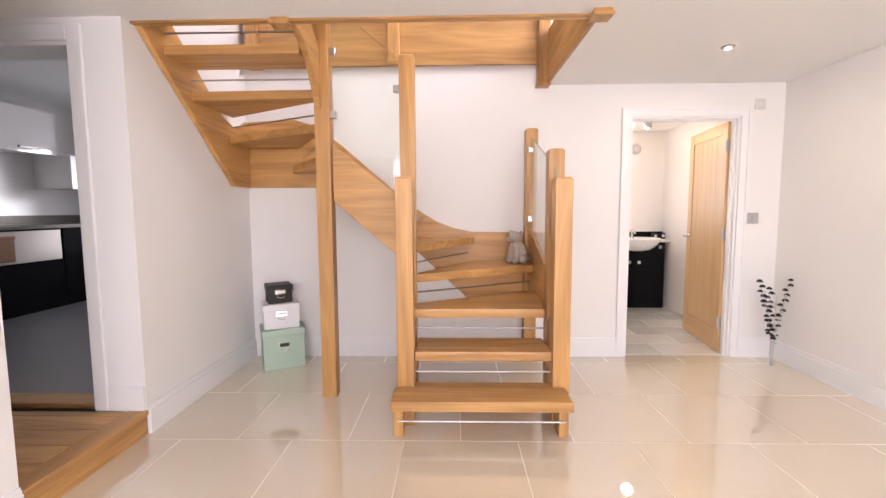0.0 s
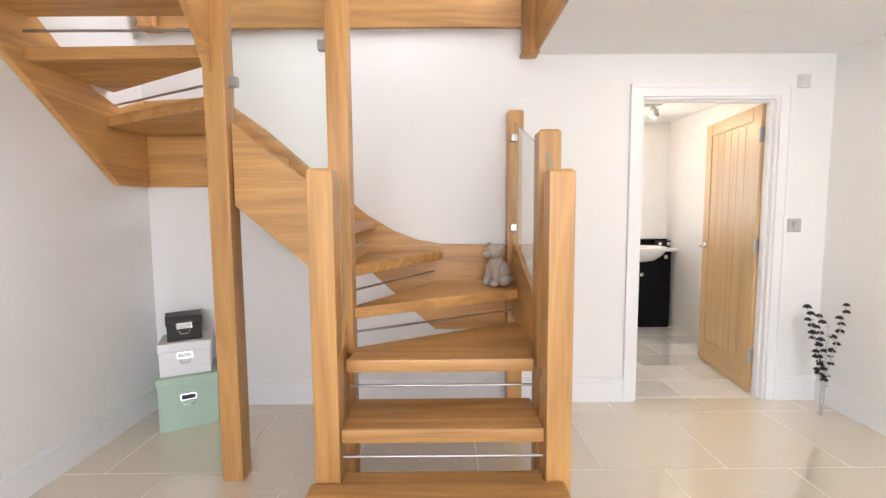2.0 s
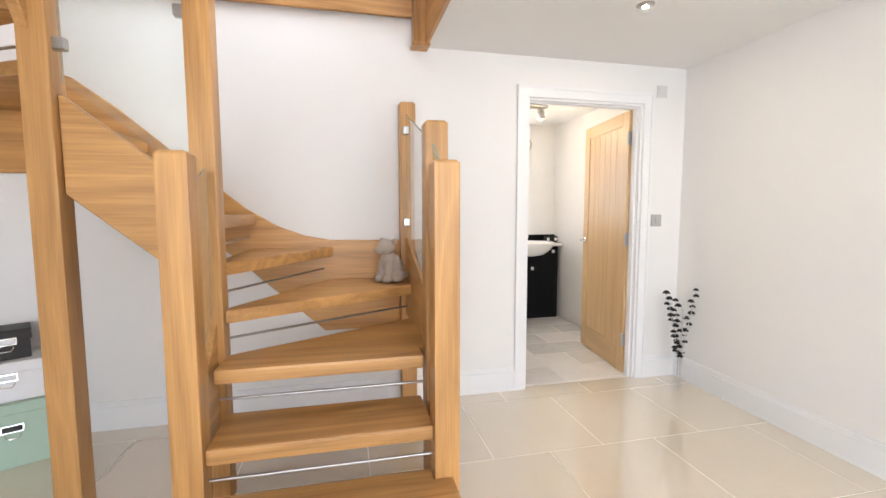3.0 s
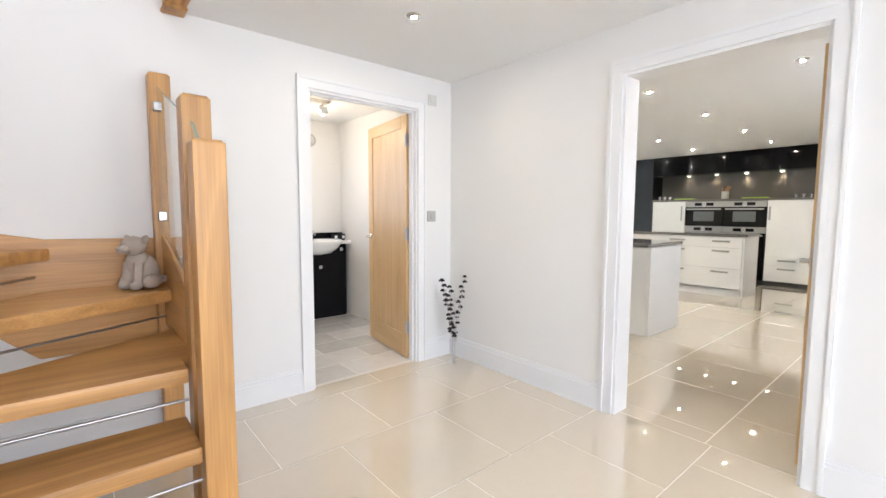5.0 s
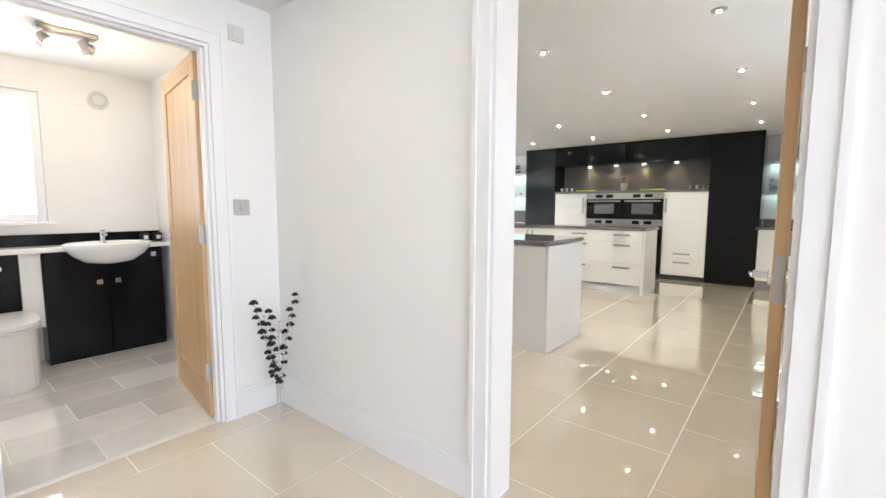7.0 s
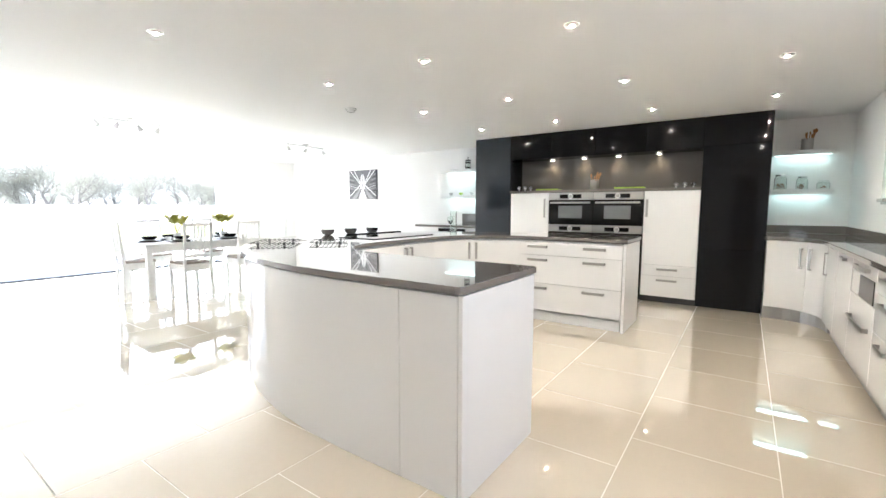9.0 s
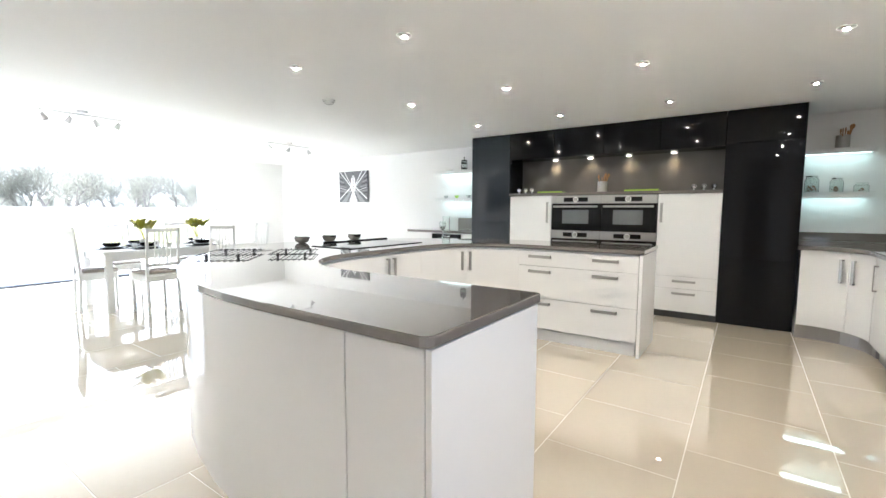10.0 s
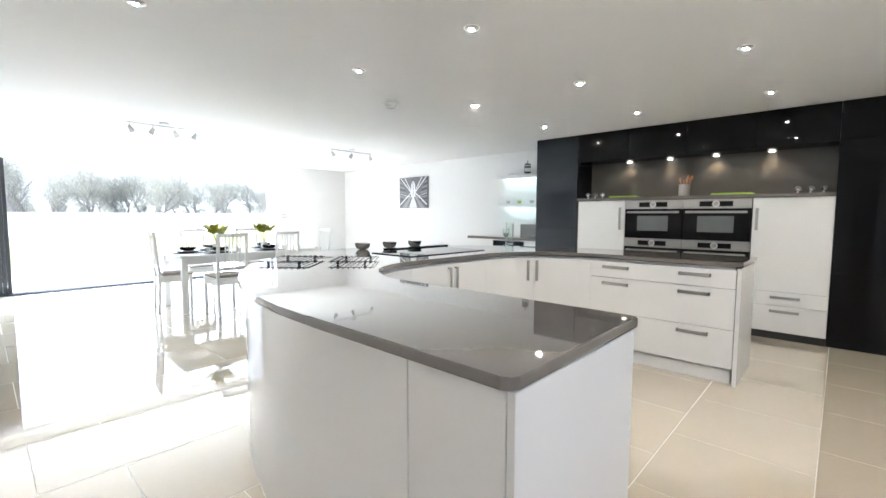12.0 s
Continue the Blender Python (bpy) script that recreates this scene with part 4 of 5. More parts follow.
d1 = plank_door("door_1", "light oak plank door standing open into the cloakroom", .79, 2.015)
d1.matrix_basis = pose(2.597, 3.635, 0, 0, 0, 82)
d2 = plank_door("door_2", "light oak plank door standing open beside the kitchen doorway", .80, 1.99, .034)
d2.matrix_basis = pose(3.945, 1.158, 0, 0, 0, 180)

# ---- hall things ----
def plate(name, label, category, x, y, z, w, h, axis, material, extras=()):
    """A small wall plate; axis: the wall's facing, -x or -y."""
    t = thing(name, (x, y, z), label, category)
    if axis == "y":
        part("plate", box(-w / 2, w / 2, -.010, 0, -h / 2, h / 2, .003), material, t)
        for (a, b, c, e, m, n) in extras:
            part(n, box(a, b, -.016, -.009, c, e, .002), m, t)
    else:
        part("plate", box(-.010, 0, -w / 2, w / 2, -h / 2, h / 2, .003), material, t)
        for (a, b, c, e, m, n) in extras:
            part(n, box(-.016, -.009, a, b, c, e, .002), m, t)
    return t


SATIN = mat("satin_grey_plate", (.46, .45, .44), .45, .2)
plate("light_switch", "satin grey blank switch plate on the hall wall", "switch", 2.757, NY, 1.197, .088, .088, "y", SATIN, ((-.012, .012, -.02, .02, SATIN, "rocker"),))
plate("wall_sensor", "pale plastic wall sensor beside the door frame", "sensor", 2.765, NY, 2.13, .085, .085, "y", GREYPLASTIC, ((-.025, .025, -.025, .025, GREYPLASTIC, "cover"),))
plate("double_light_switch", "glossy dark red double switch with chrome rockers", "switch", EX, .778, 1.211, .155, .088, "x", RED,
      ((.01, .048, -.022, .022, CHROME, "rocker"), (-.048, -.01, -.022, .022, CHROME, "rocker"), (.064, .070, -.003, .003, CHROME, "screw"), (-.070, -.064, -.003, .003, CHROME, "screw")))
so = plate("double_socket", "white plastic double wall socket", "socket", EX, .772, .513, .155, .088, "x", TRIM, ((-.008, .0, .02, .032, TRIM, "rocker"),))
for yc in (.036, -.040):
    for dy, dz, w, h in ((0, .014, .006, .012), (-.011, -.010, .010, .006), (.011, -.010, .010, .006)):
        part("pin_slot", box(-.0115, -.0095, yc + dy - w / 2, yc + dy + w / 2, dz - h / 2, dz + h / 2), BLACKM, so)


def storage_box(label, w, d, h, material, m):
    t = thing("storage_box", (0, 0, 0), label, "storage box", group="stack of storage boxes")
    part("body", box(-w / 2, w / 2, -d / 2, d / 2, 0, h - .012, .003), material, t)
    part("lid", box(-w / 2 - .006, w / 2 + .006, -d / 2 - .006, d / 2 + .006, h - .055, h, .004), material, t)
    part("label_holder", boxes((-.042, -.037, -d / 2 - .010, -d / 2 - .006, h * .62 - .019, h * .62 + .019), (.037, .042, -d / 2 - .010, -d / 2 - .006, h * .62 - .019, h * .62 + .019),
                               (-.037, .037, -d / 2 - .010, -d / 2 - .006, h * .62 - .019, h * .62 - .014), (-.037, .037, -d / 2 - .010, -d / 2 - .006, h * .62 + .014, h * .62 + .019)), CHROME, t, "chrome label holder")
    part("label_card", box(-.036, .036, -d / 2 - .0085, -d / 2 - .0065, h * .62 - .013, h * .62 + .013), BLACKC if material is SAGE else WHITEC, t)
    part("pull", tube([(-.03, -d / 2 - .012, h * .62 - .03), (-.02, -d / 2 - .024, h * .62 - .045), (.02, -d / 2 - .024, h * .62 - .045), (.03, -d / 2 - .012, h * .62 - .03)], .003, 8), CHROME, t, smooth=True)
    t.matrix_basis = m
    return t


storage_box("sage green card storage box with chrome label holder on the floor", .315, .29, .325, SAGE, pose(-1.195, 3.335, 0, 0, 0, 28))
storage_box("white card storage box stacked on the green box", .27, .25, .20, WHITEC, pose(-1.205, 3.345, .3255, 0, 0, 26))
storage_box("small black card storage box on top of the stack", .185, .165, .15, BLACKC, pose(-1.215, 3.345, .526, 0, 0, 32))

# stone puppy on the fourth tread
bm = ball((0, 0, .10), .085, (1.0, .9, 1.15))
ball((0, -.035, .15), .062, (.95, .95, 1.25), bm)
ball((0, -.055, .245), .062, (1.05, 1.0, .92), bm)
ball((0, -.115, .228), .032, (1.0, 1.25, .8), bm)
ball((0, -.150, .238), .010, (1, 1, 1), bm, 1)
for s in (-1, 1):
    ball((s * .038, -.085, .03), .026, (1, 1.5, 1.1), bm)
    rod((s * .036, -.075, .03), (s * .032, -.06, .15), .024, 10, .028, bm)
    ball((s * .075, -.02, .045), .042, (.9, 1.4, 1.0), bm)
    ball((s * .056, -.035, .280), .026, (.85, .5, 1.15), bm, rot=Matrix.Rotation(radians(s * 42), 4, "Y"))
ball((.03, .09, .04), .03, (.8, 1.6, .8), bm)
for v in bm.verts:
    v.co += Vector((noise.noise(v.co * 60), noise.noise(v.co * 60 + Vector((5, 1, 2))), 0)) * .0025
pup = solid("puppy_figure", bm, STONE, "grey cast stone sitting puppy figure on a stair tread", "figurine", smooth=True)
pup.matrix_basis = pose(.765, 3.31, tz(4) + .001, 0, 0, -52) @ Matrix.Scale(.86, 4)

# dried flower stems leaning in the corner
random.seed(4)
fl = thing("dried_flower_stems", (2.815, 3.31, 0), "dark dried flower stems on pale twigs standing in the corner", "dried flowers")
STEMS = ((2.9, .12, .69, 1), (.15, .125, .70, 1), (2.3, .05, .63, 1), (.9, .05, .56, 0), (2.0, .10, .60, 0), (4.6, .04, .52, 0), (5.6, .08, .58, 0))
for a, sp, h, dark in STEMS:
    pts = [(.010 * math.cos(a), .010 * math.sin(a), 0), (.008 * math.cos(a + 1), .008 * math.sin(a), .2), (sp * .38 * math.cos(a), sp * .3 * math.sin(a), h * .6), (sp * math.cos(a), sp * .6 * math.sin(a), h)]
    part("stem", tube(pts, [.004, .0035, .003, .002], 6), TWIG, fl)
    bm = bmesh.new()
    n = 12 if dark else 9
    for j in range(n):
        f = .36 + .64 * j / (n - 1)
        i = 2 if f < .6 else 3
        p0, p1 = Vector(pts[i - 1]), Vector(pts[i])
        c = p0.lerp(p1, (f * h - p0.z) / (p1.z - p0.z))
        turn = j * 2.4 + random.uniform(-.5, .5)
        c += Vector((math.cos(turn), math.sin(turn), 0)) * (.014 if j < n - 1 else 0)
        size = random.uniform(.85, 1.15) * (.0165 if dark else .009)
        for q in range(5):
            b = turn + q * 1.257
            petal = Matrix.Rotation(b, 4, "Z") @ Matrix.Rotation(radians(48), 4, "Y")
            ball(c + Vector((math.cos(b), math.sin(b), .5)) * size * .75, size, (.95, .75, .38), bm, 1, petal)
    part("blossom", bm, DARKPETAL if dark else TWIG, fl)["kind"] = "stuff"

# ---- utility room seen past the lobby ----
u = thing("utility_base_cabinet", (-4.8, 4.6, .14), "black gloss base cabinet with an open shelf in the utility room", "cabinet", world=True)
part("body", box(-5.09, -4.52, 2.6, 6.0, .14, 1.09), BLACKG, u)
for i, (ya, yb) in enumerate(((2.6, 3.2), (3.2, 3.8), (4.95, 5.5), (5.5, 6.0))):
    part("door", box(-4.52, -4.50, ya + .003, yb - .003, .20, 1.08, .0015), BLACKG, u)
part("door", box(-4.52, -4.50, 3.803, 4.947, .20, .71, .0015), BLACKG, u)
part("shelf_lining", box(-4.52, -4.506, 3.82, 4.93, .72, 1.07, .002), mat("pale_shelf_lining", (.55, .5, .46), .6), u)
bk = thing("wicker_basket", (-4.46, 4.1, .64), "brown wicker basket on the open shelf", "basket", world=True)
part("body", box(-4.505, -4.44, 4.02, 4.32, .75, 1.02, .01, bm=box(-4.505, -4.435, 4.01, 4.33, .99, 1.025, .01)), BASKET, bk)
solid("utility_worktop", box(-5.09, -4.47, 2.6, 6.0, 1.09, 1.13, .004), QUARTZ, "grey worktop in the utility room", "worktop")
solid("utility_upstand", box(-5.095, -5.075, 2.6, 6.0, 1.131, 1.24, .002), QUARTZ, "grey upstand behind the utility room worktop", "upstand")
tp = thing("kitchen_tap", (-4.95, 3.9, 1.13), "dark steel swan-neck tap at the utility sink", "tap", world=True)
part("spout", tube([(-4.95, 4.0, 1.13), (-4.95, 4.0, 1.37), (-4.93, 4.0, 1.43), (-4.86, 4.0, 1.46), (-4.78, 4.0, 1.35), (-4.75, 4.0, 1.37)], .013, 10), STEEL, tp, smooth=True)
for ya in (3.0, 3.75, 4.5):
    w = thing("utility_wall_cabinet", (-4.95, ya + .3, 1.75), "white gloss wall cabinet in the utility room", "cabinet", group="utility wall cabinets", world=True)
    part("body", box(-5.095, -4.78, ya, ya + .745, 1.99, 2.50), WHITEG, w)
    d = part("door", box(-4.78, -4.76, ya + .002, ya + .743, 1.985, 2.502, .0015), WHITEG, w)
    bar_handle((-4.76, ya + .25, 2.04), (-4.76, ya + .5, 2.04), (1, 0, 0), d)

w = thing("utility_wall_cabinet", (-4.95, 5.6, 1.6), "pale deep wall cabinet at the end of the utility room", "cabinet", group="utility wall cabinets", world=True)
part("body", box(-5.095, -4.62, 5.25, 6.0, 1.58, 2.0), WHITEG, w)
part("door", box(-4.62, -4.60, 5.252, 5.998, 1.575, 2.0, .0015), WHITEG, w)

# ---- cloakroom ----
van = thing("vanity_unit", (2.55, 5.5, 0), "black gloss vanity unit with small square chrome handles", "vanity unit", world=True)
part("body", box(2.17, 2.95, 5.42, 5.615, .0, .855), BLACKG, van)
part("side_panel", box(2.05, 2.168, 5.43, 5.615, .30, .855, .002), WHITEG, van, "white gloss side panel")
part("door", box(2.175, 2.56, 5.40, 5.419, .02, .85, .0015), BLACKG, van)
part("door", box(2.564, 2.945, 5.40, 5.419, .02, .85, .0015), BLACKG, van)
for hx in (2.50, 2.62):
    part("handle", box(hx - .02, hx + .02, 5.385, 5.402, .58, .62, .003), CHROME, van, "square chrome handle")
part("handle", box(2.86, 2.90, 5.385, 5.402, .775, .815, .003), CHROME, van, "square chrome handle")
wu = thing("toilet_unit", (1.7, 5.5, 0), "black gloss cistern unit behind the toilet", "cistern unit", world=True)
part("body", box(1.31, 2.045, 5.42, 5.615, 0, .855), BLACKG, wu)
k = lathe([(0, .014), (.03, .014), (.035, .008), (.035, 0), (0, 0)], 24)
bmesh.ops.transform(k, matrix=Matrix.Translation((1.93, 5.42, .76)) @ Matrix.Rotation(math.pi / 2, 4, "X"), verts=k.verts)
part("flush_button", k, CHROME, wu, "round chrome flush button", smooth=True)
solid("washstand_top", box(1.31, 3.02, 5.38, 5.615, .857, .895, .004), WHITEG, "white vanity top over the black units", "worktop")
solid("vanity_upstand", box(1.31, 3.02, 5.595, 5.617, .896, .985, .002), BLACKG, "black gloss upstand behind the basin", "upstand")
bs = thing("wash_basin", (2.56, 5.33, .9), "white ceramic semi-recessed wash basin", "basin")
bm = bmesh.new()
prof = [(.27, .02), (.285, .012), (.285, -.006), (.27, -.03), (.235, -.075), (.16, -.13), (.05, -.15), (0, -.152)]
lathe(prof + [(0, -.10), (.12, -.085), (.2, -.04), (.235, .012), (.27, .02)], 40, bm=bm)
bmesh.ops.transform(bm, matrix=Matrix.Diagonal((1.0, .72, 1.0, 1)), verts=bm.verts)
part("bowl", bm, CERAMIC, bs, smooth=True)
tp = thing("basin_tap", (2.56, 5.50, .90), "small chrome mixer tap behind the basin", "tap")
part("body", lathe([(0, 0), (.024, 0), (.024, .01), (.018, .02), (.018, .10), (0, .105)], 20), CHROME, tp, smooth=True)
part("spout", tube([(0, 0, .07), (0, -.05, .085), (0, -.10, .075)], .012, 10), CHROME, tp, smooth=True)
part("lever", box(-.008, .008, -.06, .01, .105, .115, .003), CHROME, tp)
for mx in (2.86, 2.955):
    c = thing("mug", (mx, 5.52, .8955), "small black mug with a pale pattern on the vanity top", "mug", group="mugs beside the basin")
    part("body", lathe([(0, 0), (.034, 0), (.036, .004), (.036, .075), (.033, .075), (.033, .006), (0, .006)], 24), BLACKM, c, smooth=True)
    part("pattern", box(-.016, .016, -.0375, -.035, .022, .055, .003), CERAMIC, c)
    part("handle", tube([(.034, 0, .06), (.055, 0, .055), (.055, 0, .025), (.034, 0, .018)], .004, 8), BLACKM, c, smooth=True)
wc = thing("toilet", (1.905, 5.1, 0), "white ceramic back-to-wall toilet with closed lid", "toilet", world=True)


def dpl(y0, w, n=12):
    return [(1.905 - w, 5.41), (1.905 - w, y0 + w)] + [(1.905 - w * math.cos(math.pi * i / n), y0 + w - w * math.sin(math.pi * i / n)) for i in range(1, n)] + [(1.905 + w, y0 + w), (1.905 + w, 5.41)]


part("pan", prism(dpl(4.90, .165), "z", 0, .39, .012, seg=2), CERAMIC, wc)
part("seat", prism(dpl(4.87, .185), "z", .393, .412, .006), CERAMIC, wc)
part("lid", prism(dpl(4.865, .188), "z", .415, .45, .01, seg=2), CERAMIC, wc)
wn_ = thing("window_1", (1.78, 5.66, 1.57), "white framed frosted window over the toilet", "window", kind="structure", world=True)
part("window_frame", boxes((1.305, 1.36, 5.65, 5.71, 1.082, 2.058), (2.20, 2.258, 5.65, 5.71, 1.082, 2.058), (1.36, 2.20, 5.65, 5.71, 1.082, 1.14), (1.36, 2.20, 5.65, 5.71, 2.0, 2.058), bevel=.004), TRIM, wn_)
part("window_sill", box(1.30, 2.30, 5.58, 5.65, 1.055, 1.081, .004), TRIM, wn_)
structure("backdrop", box(1.0, 2.5, 5.90, 5.91, .8, 2.4), mat("white_sky_backdrop", (.9, .9, .9), .9, emit=.9, emit_color=(1, 1, 1)), "plain white daylight beyond the frosted window", "backdrop")
vt = thing("wall_vent", (2.62, 5.62, 2.06), "round grey extractor vent on the cloakroom wall", "vent")
for nm, pr in (("rim", [(0, 0), (.072, 0), (.072, .012), (.06, .02), (.052, .012), (0, .010)]), ("cover", [(0, .011), (.048, .011), (.04, .026), (0, .03)])):
    k = lathe(pr, 28)
    bmesh.ops.transform(k, matrix=Matrix.Rotation(math.pi / 2, 4, "X"), verts=k.verts)
    part(nm, k, GREYPLASTIC, vt, smooth=True)
ws = thing("cloakroom_spotlight", (2.28, 4.72, 2.29), "chrome ceiling spotlight plate with three swivel heads", "spotlight")
part("plate", box(-.15, .15, -.045, .045, -.030, 0, .005), STEEL, ws)
for hx, hy, ry, rx in ((-.11, -.02, -32, -38), (-.09, .03, 30, 20), (.08, -.02, -34, 16), (.11, .02, 40, -22)):
    turn = Matrix.Translation((hx, hy, -.085)) @ Matrix.Rotation(radians(ry), 4, "Y") @ Matrix.Rotation(radians(rx), 4, "X")
    h = lathe([(0, .040), (.022, .038), (.026, .030), (.028, -.010), (.036, -.034), (.036, -.046), (.032, -.046), (.026, -.012), (0, -.010)], 20)
    bmesh.ops.transform(h, matrix=turn, verts=h.verts)
    rod((hx, hy, -.028), (hx, hy, -.075), .006, 8, bm=h)
    hd_ = part("spot_head", h, STEEL, ws, smooth=True)
    e = lathe([(0, -.038), (.029, -.038), (.029, -.032), (0, -.032)], 16)
    bmesh.ops.transform(e, matrix=turn, verts=e.verts)
    part("bulb", e, mat("cloakroom_bulb", (1, .85, .6), .4, emit=4.0, emit_color=(1, .85, .6)), hd_)
lp = new("cloakroom_light", bpy.data.lights.new("cloakroom_light", "POINT"))
lp.data.energy, lp.data.color, lp.data.shadow_soft_size = 3.7, (1, .77, .47), .06
lp.location = (2.28, 4.72, 2.02)

# ---- kitchen loose things ----
solid("induction_hob", box(6.42, 7.40, 4.70, 5.22, CT + .0005, CT + .007, .002), OVENGLASS, "flat black glass hob set on the island worktop", "hob")
solid("downdraft_extractor", box(6.75, 7.62, 5.38, 5.46, CT + .0005, CT + .014, .003), BLACKG, "low black downdraft extractor behind the hob", "extractor")
BOWLM = mat("polished_steel_bowl", (.80, .80, .80), .10, 1.0)
for bx, by in ((6.62, 5.62), (6.95, 5.60), (7.27, 5.56)):
    b = thing("small_bowl", (bx, by, CT + .001), "small polished steel bowl on the island", "bowl", group="row of bowls")
    part("body", lathe([(0, 0), (.030, 0), (.050, .007), (.066, .022), (.075, .042), (.079, .062), (.082, .064), (.076, .063), (.072, .043), (.063, .025), (.047, .011), (0, .006)], 36), BOWLM, b, smooth=True)


def wire_rack(x, y, rz, s=1.0):
    r = thing("wire_cooling_rack", (x, y, CT), "black wire cooling rack on the island worktop", "cooling rack", group="cooling racks")
    for i in range(8):
        u_ = -.1225 + i * .035
        part("wire", tube([(u_, -.212, .016), (u_, -.20, .024), (u_, .20, .024), (u_, .212, .016)], .0029, 6), BLACKM, r, smooth=True)
    for v in (-.165, .165):
        part("rail", rod((-.14, v, .0195), (.14, v, .0195), .0024, 6), BLACKM, r)
    for u_ in (-.145, .145):
        part("rail", rod((u_, -.19, .0195), (u_, .19, .0195), .0024, 6), BLACKM, r)
    for su in (-.0875, .0875):
        for sv in (-.165, .165):
            part("foot", box(su - .008, su + .008, sv - .008, sv + .008, .001, .029, .003), BLACKM, r)
    r.matrix_basis = pose(x, y, CT, 0, 0, rz) @ Matrix.Diagonal((s, s, 1, 1))


wire_rack(5.58, 5.05, -46, 1.18)
wire_rack(5.89, 4.73, -44, 1.05)
g = thing("wine_glass", (8.12, 4.95, CT + .001), "clear stemmed wine glass on the island", "wine glass")
part("glass", lathe([(0, 0), (.034, 0), (.034, .003), (.005, .008), (.004, .09), (.03, .115), (.04, .15), (.034, .20), (.032, .20), (.038, .15), (.028, .117), (0, .098)], 24), GLASS, g, smooth=True)
g = thing("glass_vase", (8.30, 5.02, CT + .001), "tall clear glass cylinder on the island", "vase")
part("glass", lathe([(0, 0), (.045, 0), (.045, .26), (.042, .26), (.042, .01), (0, .01)], 28), GLASS, g, smooth=True)
solid("popup_socket", box(5.86, 5.98, 5.15, 5.22, CT + .0005, CT + .004, .001), STEEL, "flush steel socket in the worktop", "socket")

NZ = 1.509
for ys in ((4.72, 4.62, 4.52), (2.50, 2.40, 2.30)):
    for y in ys:
        e = thing("egg_cup", (9.74, y, NZ), "small chrome cup tilted on a white foot on the ledge", "cup", group="small cups on the ledge")
        cup = lathe([(0, -.026), (.012, -.024), (.024, -.010), (.028, .012), (.025, .012), (.020, -.008), (0, -.018)], 20)
        bmesh.ops.transform(cup, matrix=Matrix.Translation((0, 0, .040)) @ Matrix.Rotation(radians(-62), 4, "Y") @ Matrix.Rotation(radians(18), 4, "X"), verts=cup.verts)
        part("cup", cup, CHROME, e, smooth=True)
        part("foot", lathe([(0, 0), (.020, 0), (.021, .004), (.008, .010), (.006, .020), (0, .022)], 18), CERAMIC, e, "white foot", smooth=True)
for y0, y1 in ((4.05, 4.40), (2.86, 3.25)):
    t = thing("lime_chopping_board", (9.74, (y0 + y1) / 2, NZ), "lime green plastic board on the ledge", "chopping board", world=True)
    part("board", box(9.66, 9.86, y0, y1, NZ + .0005, NZ + .012, .004), GREEN, t)
    part("rim", box(9.65, 9.66, y0, y1, NZ + .0005, NZ + .022, .003), GREEN, t)


def utensil_pot(x, y, z, seed):
    p_ = thing("utensil_pot", (x, y, z), "steel pot full of wooden utensils", "utensil pot")
    part("pot", lathe([(0, 0), (.058, 0), (.06, .003), (.06, .14), (.056, .14), (.056, .006), (0, .006)], 28), STEEL, p_, smooth=True)
    random.seed(seed)
    for k_ in range(7):
        a = random.uniform(0, 6.28)
        q = Vector((.075 * math.cos(a), .075 * math.sin(a), random.uniform(.17, .235)))
        bm_ = rod((.02 * math.cos(a), .02 * math.sin(a), .01), q, .005, 8)
        ball(q, .018, (1, .4, 1.5), bm_, 1, Matrix.Rotation(a, 4, "Z"))
        part("utensil", bm_, mat("utensil_wood", (.34, .17, .07), .6, noise_amt=.25, noise_scale=30), p_)


utensil_pot(9.76, 3.545, NZ, 2)
utensil_pot(KE - .13, 1.17, 1.946, 5)
JARFILL = mat("dried_shells", (.30, .17, .11), .8, noise_amt=.5, noise_scale=60)
for y, r, h in ((1.40, .065, .17), (1.19, .058, .14), (.99, .062, .085)):
    j = thing("glass_jar", (KE - .13, y, 1.476), "clear glass jar with dark contents on the lit shelf", "jar", group="jars on the shelf")
    part("glass", lathe([(0, 0), (r, 0), (r, h * .8), (r * .8, h * .92), (r * .8, h), (r * .76, h), (r * .76, h * .91), (r * .94, h * .78), (r * .94, .006), (0, .006)], 24), GLASS, j, smooth=True)
    part("lid", lathe([(0, h + .002), (r * .86, h + .002), (r * .86, h + .014), (0, h + .018)], 24), CHROME if h > .1 else GLASS, j, smooth=True)
    bm = bmesh.new()
    random.seed(int(y * 100))
    for k in range(26 if h > .1 else 8):
        a, q = random.uniform(0, 6.28), random.uniform(0, r * .7)
        ball((q * math.cos(a), q * math.sin(a), random.uniform(.014, h * .42)), random.uniform(.008, .015), (1, .6, .8), bm, 1)
    part("contents", bm, JARFILL, j, "brown dried contents")
cf = thing("cafetiere", (KE - .13, 6.01, 1.946), "black and glass cafetiere on the lit shelf", "coffee maker")
part("jug", lathe([(0, 0), (.05, 0), (.05, .16), (.047, .16), (.047, .008), (0, .008)], 24), GLASS, cf, smooth=True)
part("frame", lathe([(.051, .03), (.053, .03), (.053, .05), (.051, .05), (.051, .03)], 24, bm=lathe([(.051, .12), (.053, .12), (.053, .14), (.051, .14), (.051, .12)], 24)), BLACKM, cf)
part("lid", lathe([(0, .161), (.054, .161), (.05, .18), (.008, .186), (.006, .22), (.014, .228), (0, .236)], 24), BLACKM, cf, smooth=True)
part("handle", tube([(-.05, 0, .14), (-.09, 0, .135), (-.09, 0, .05), (-.05, 0, .04)], .008, 8), BLACKM, cf, smooth=True)
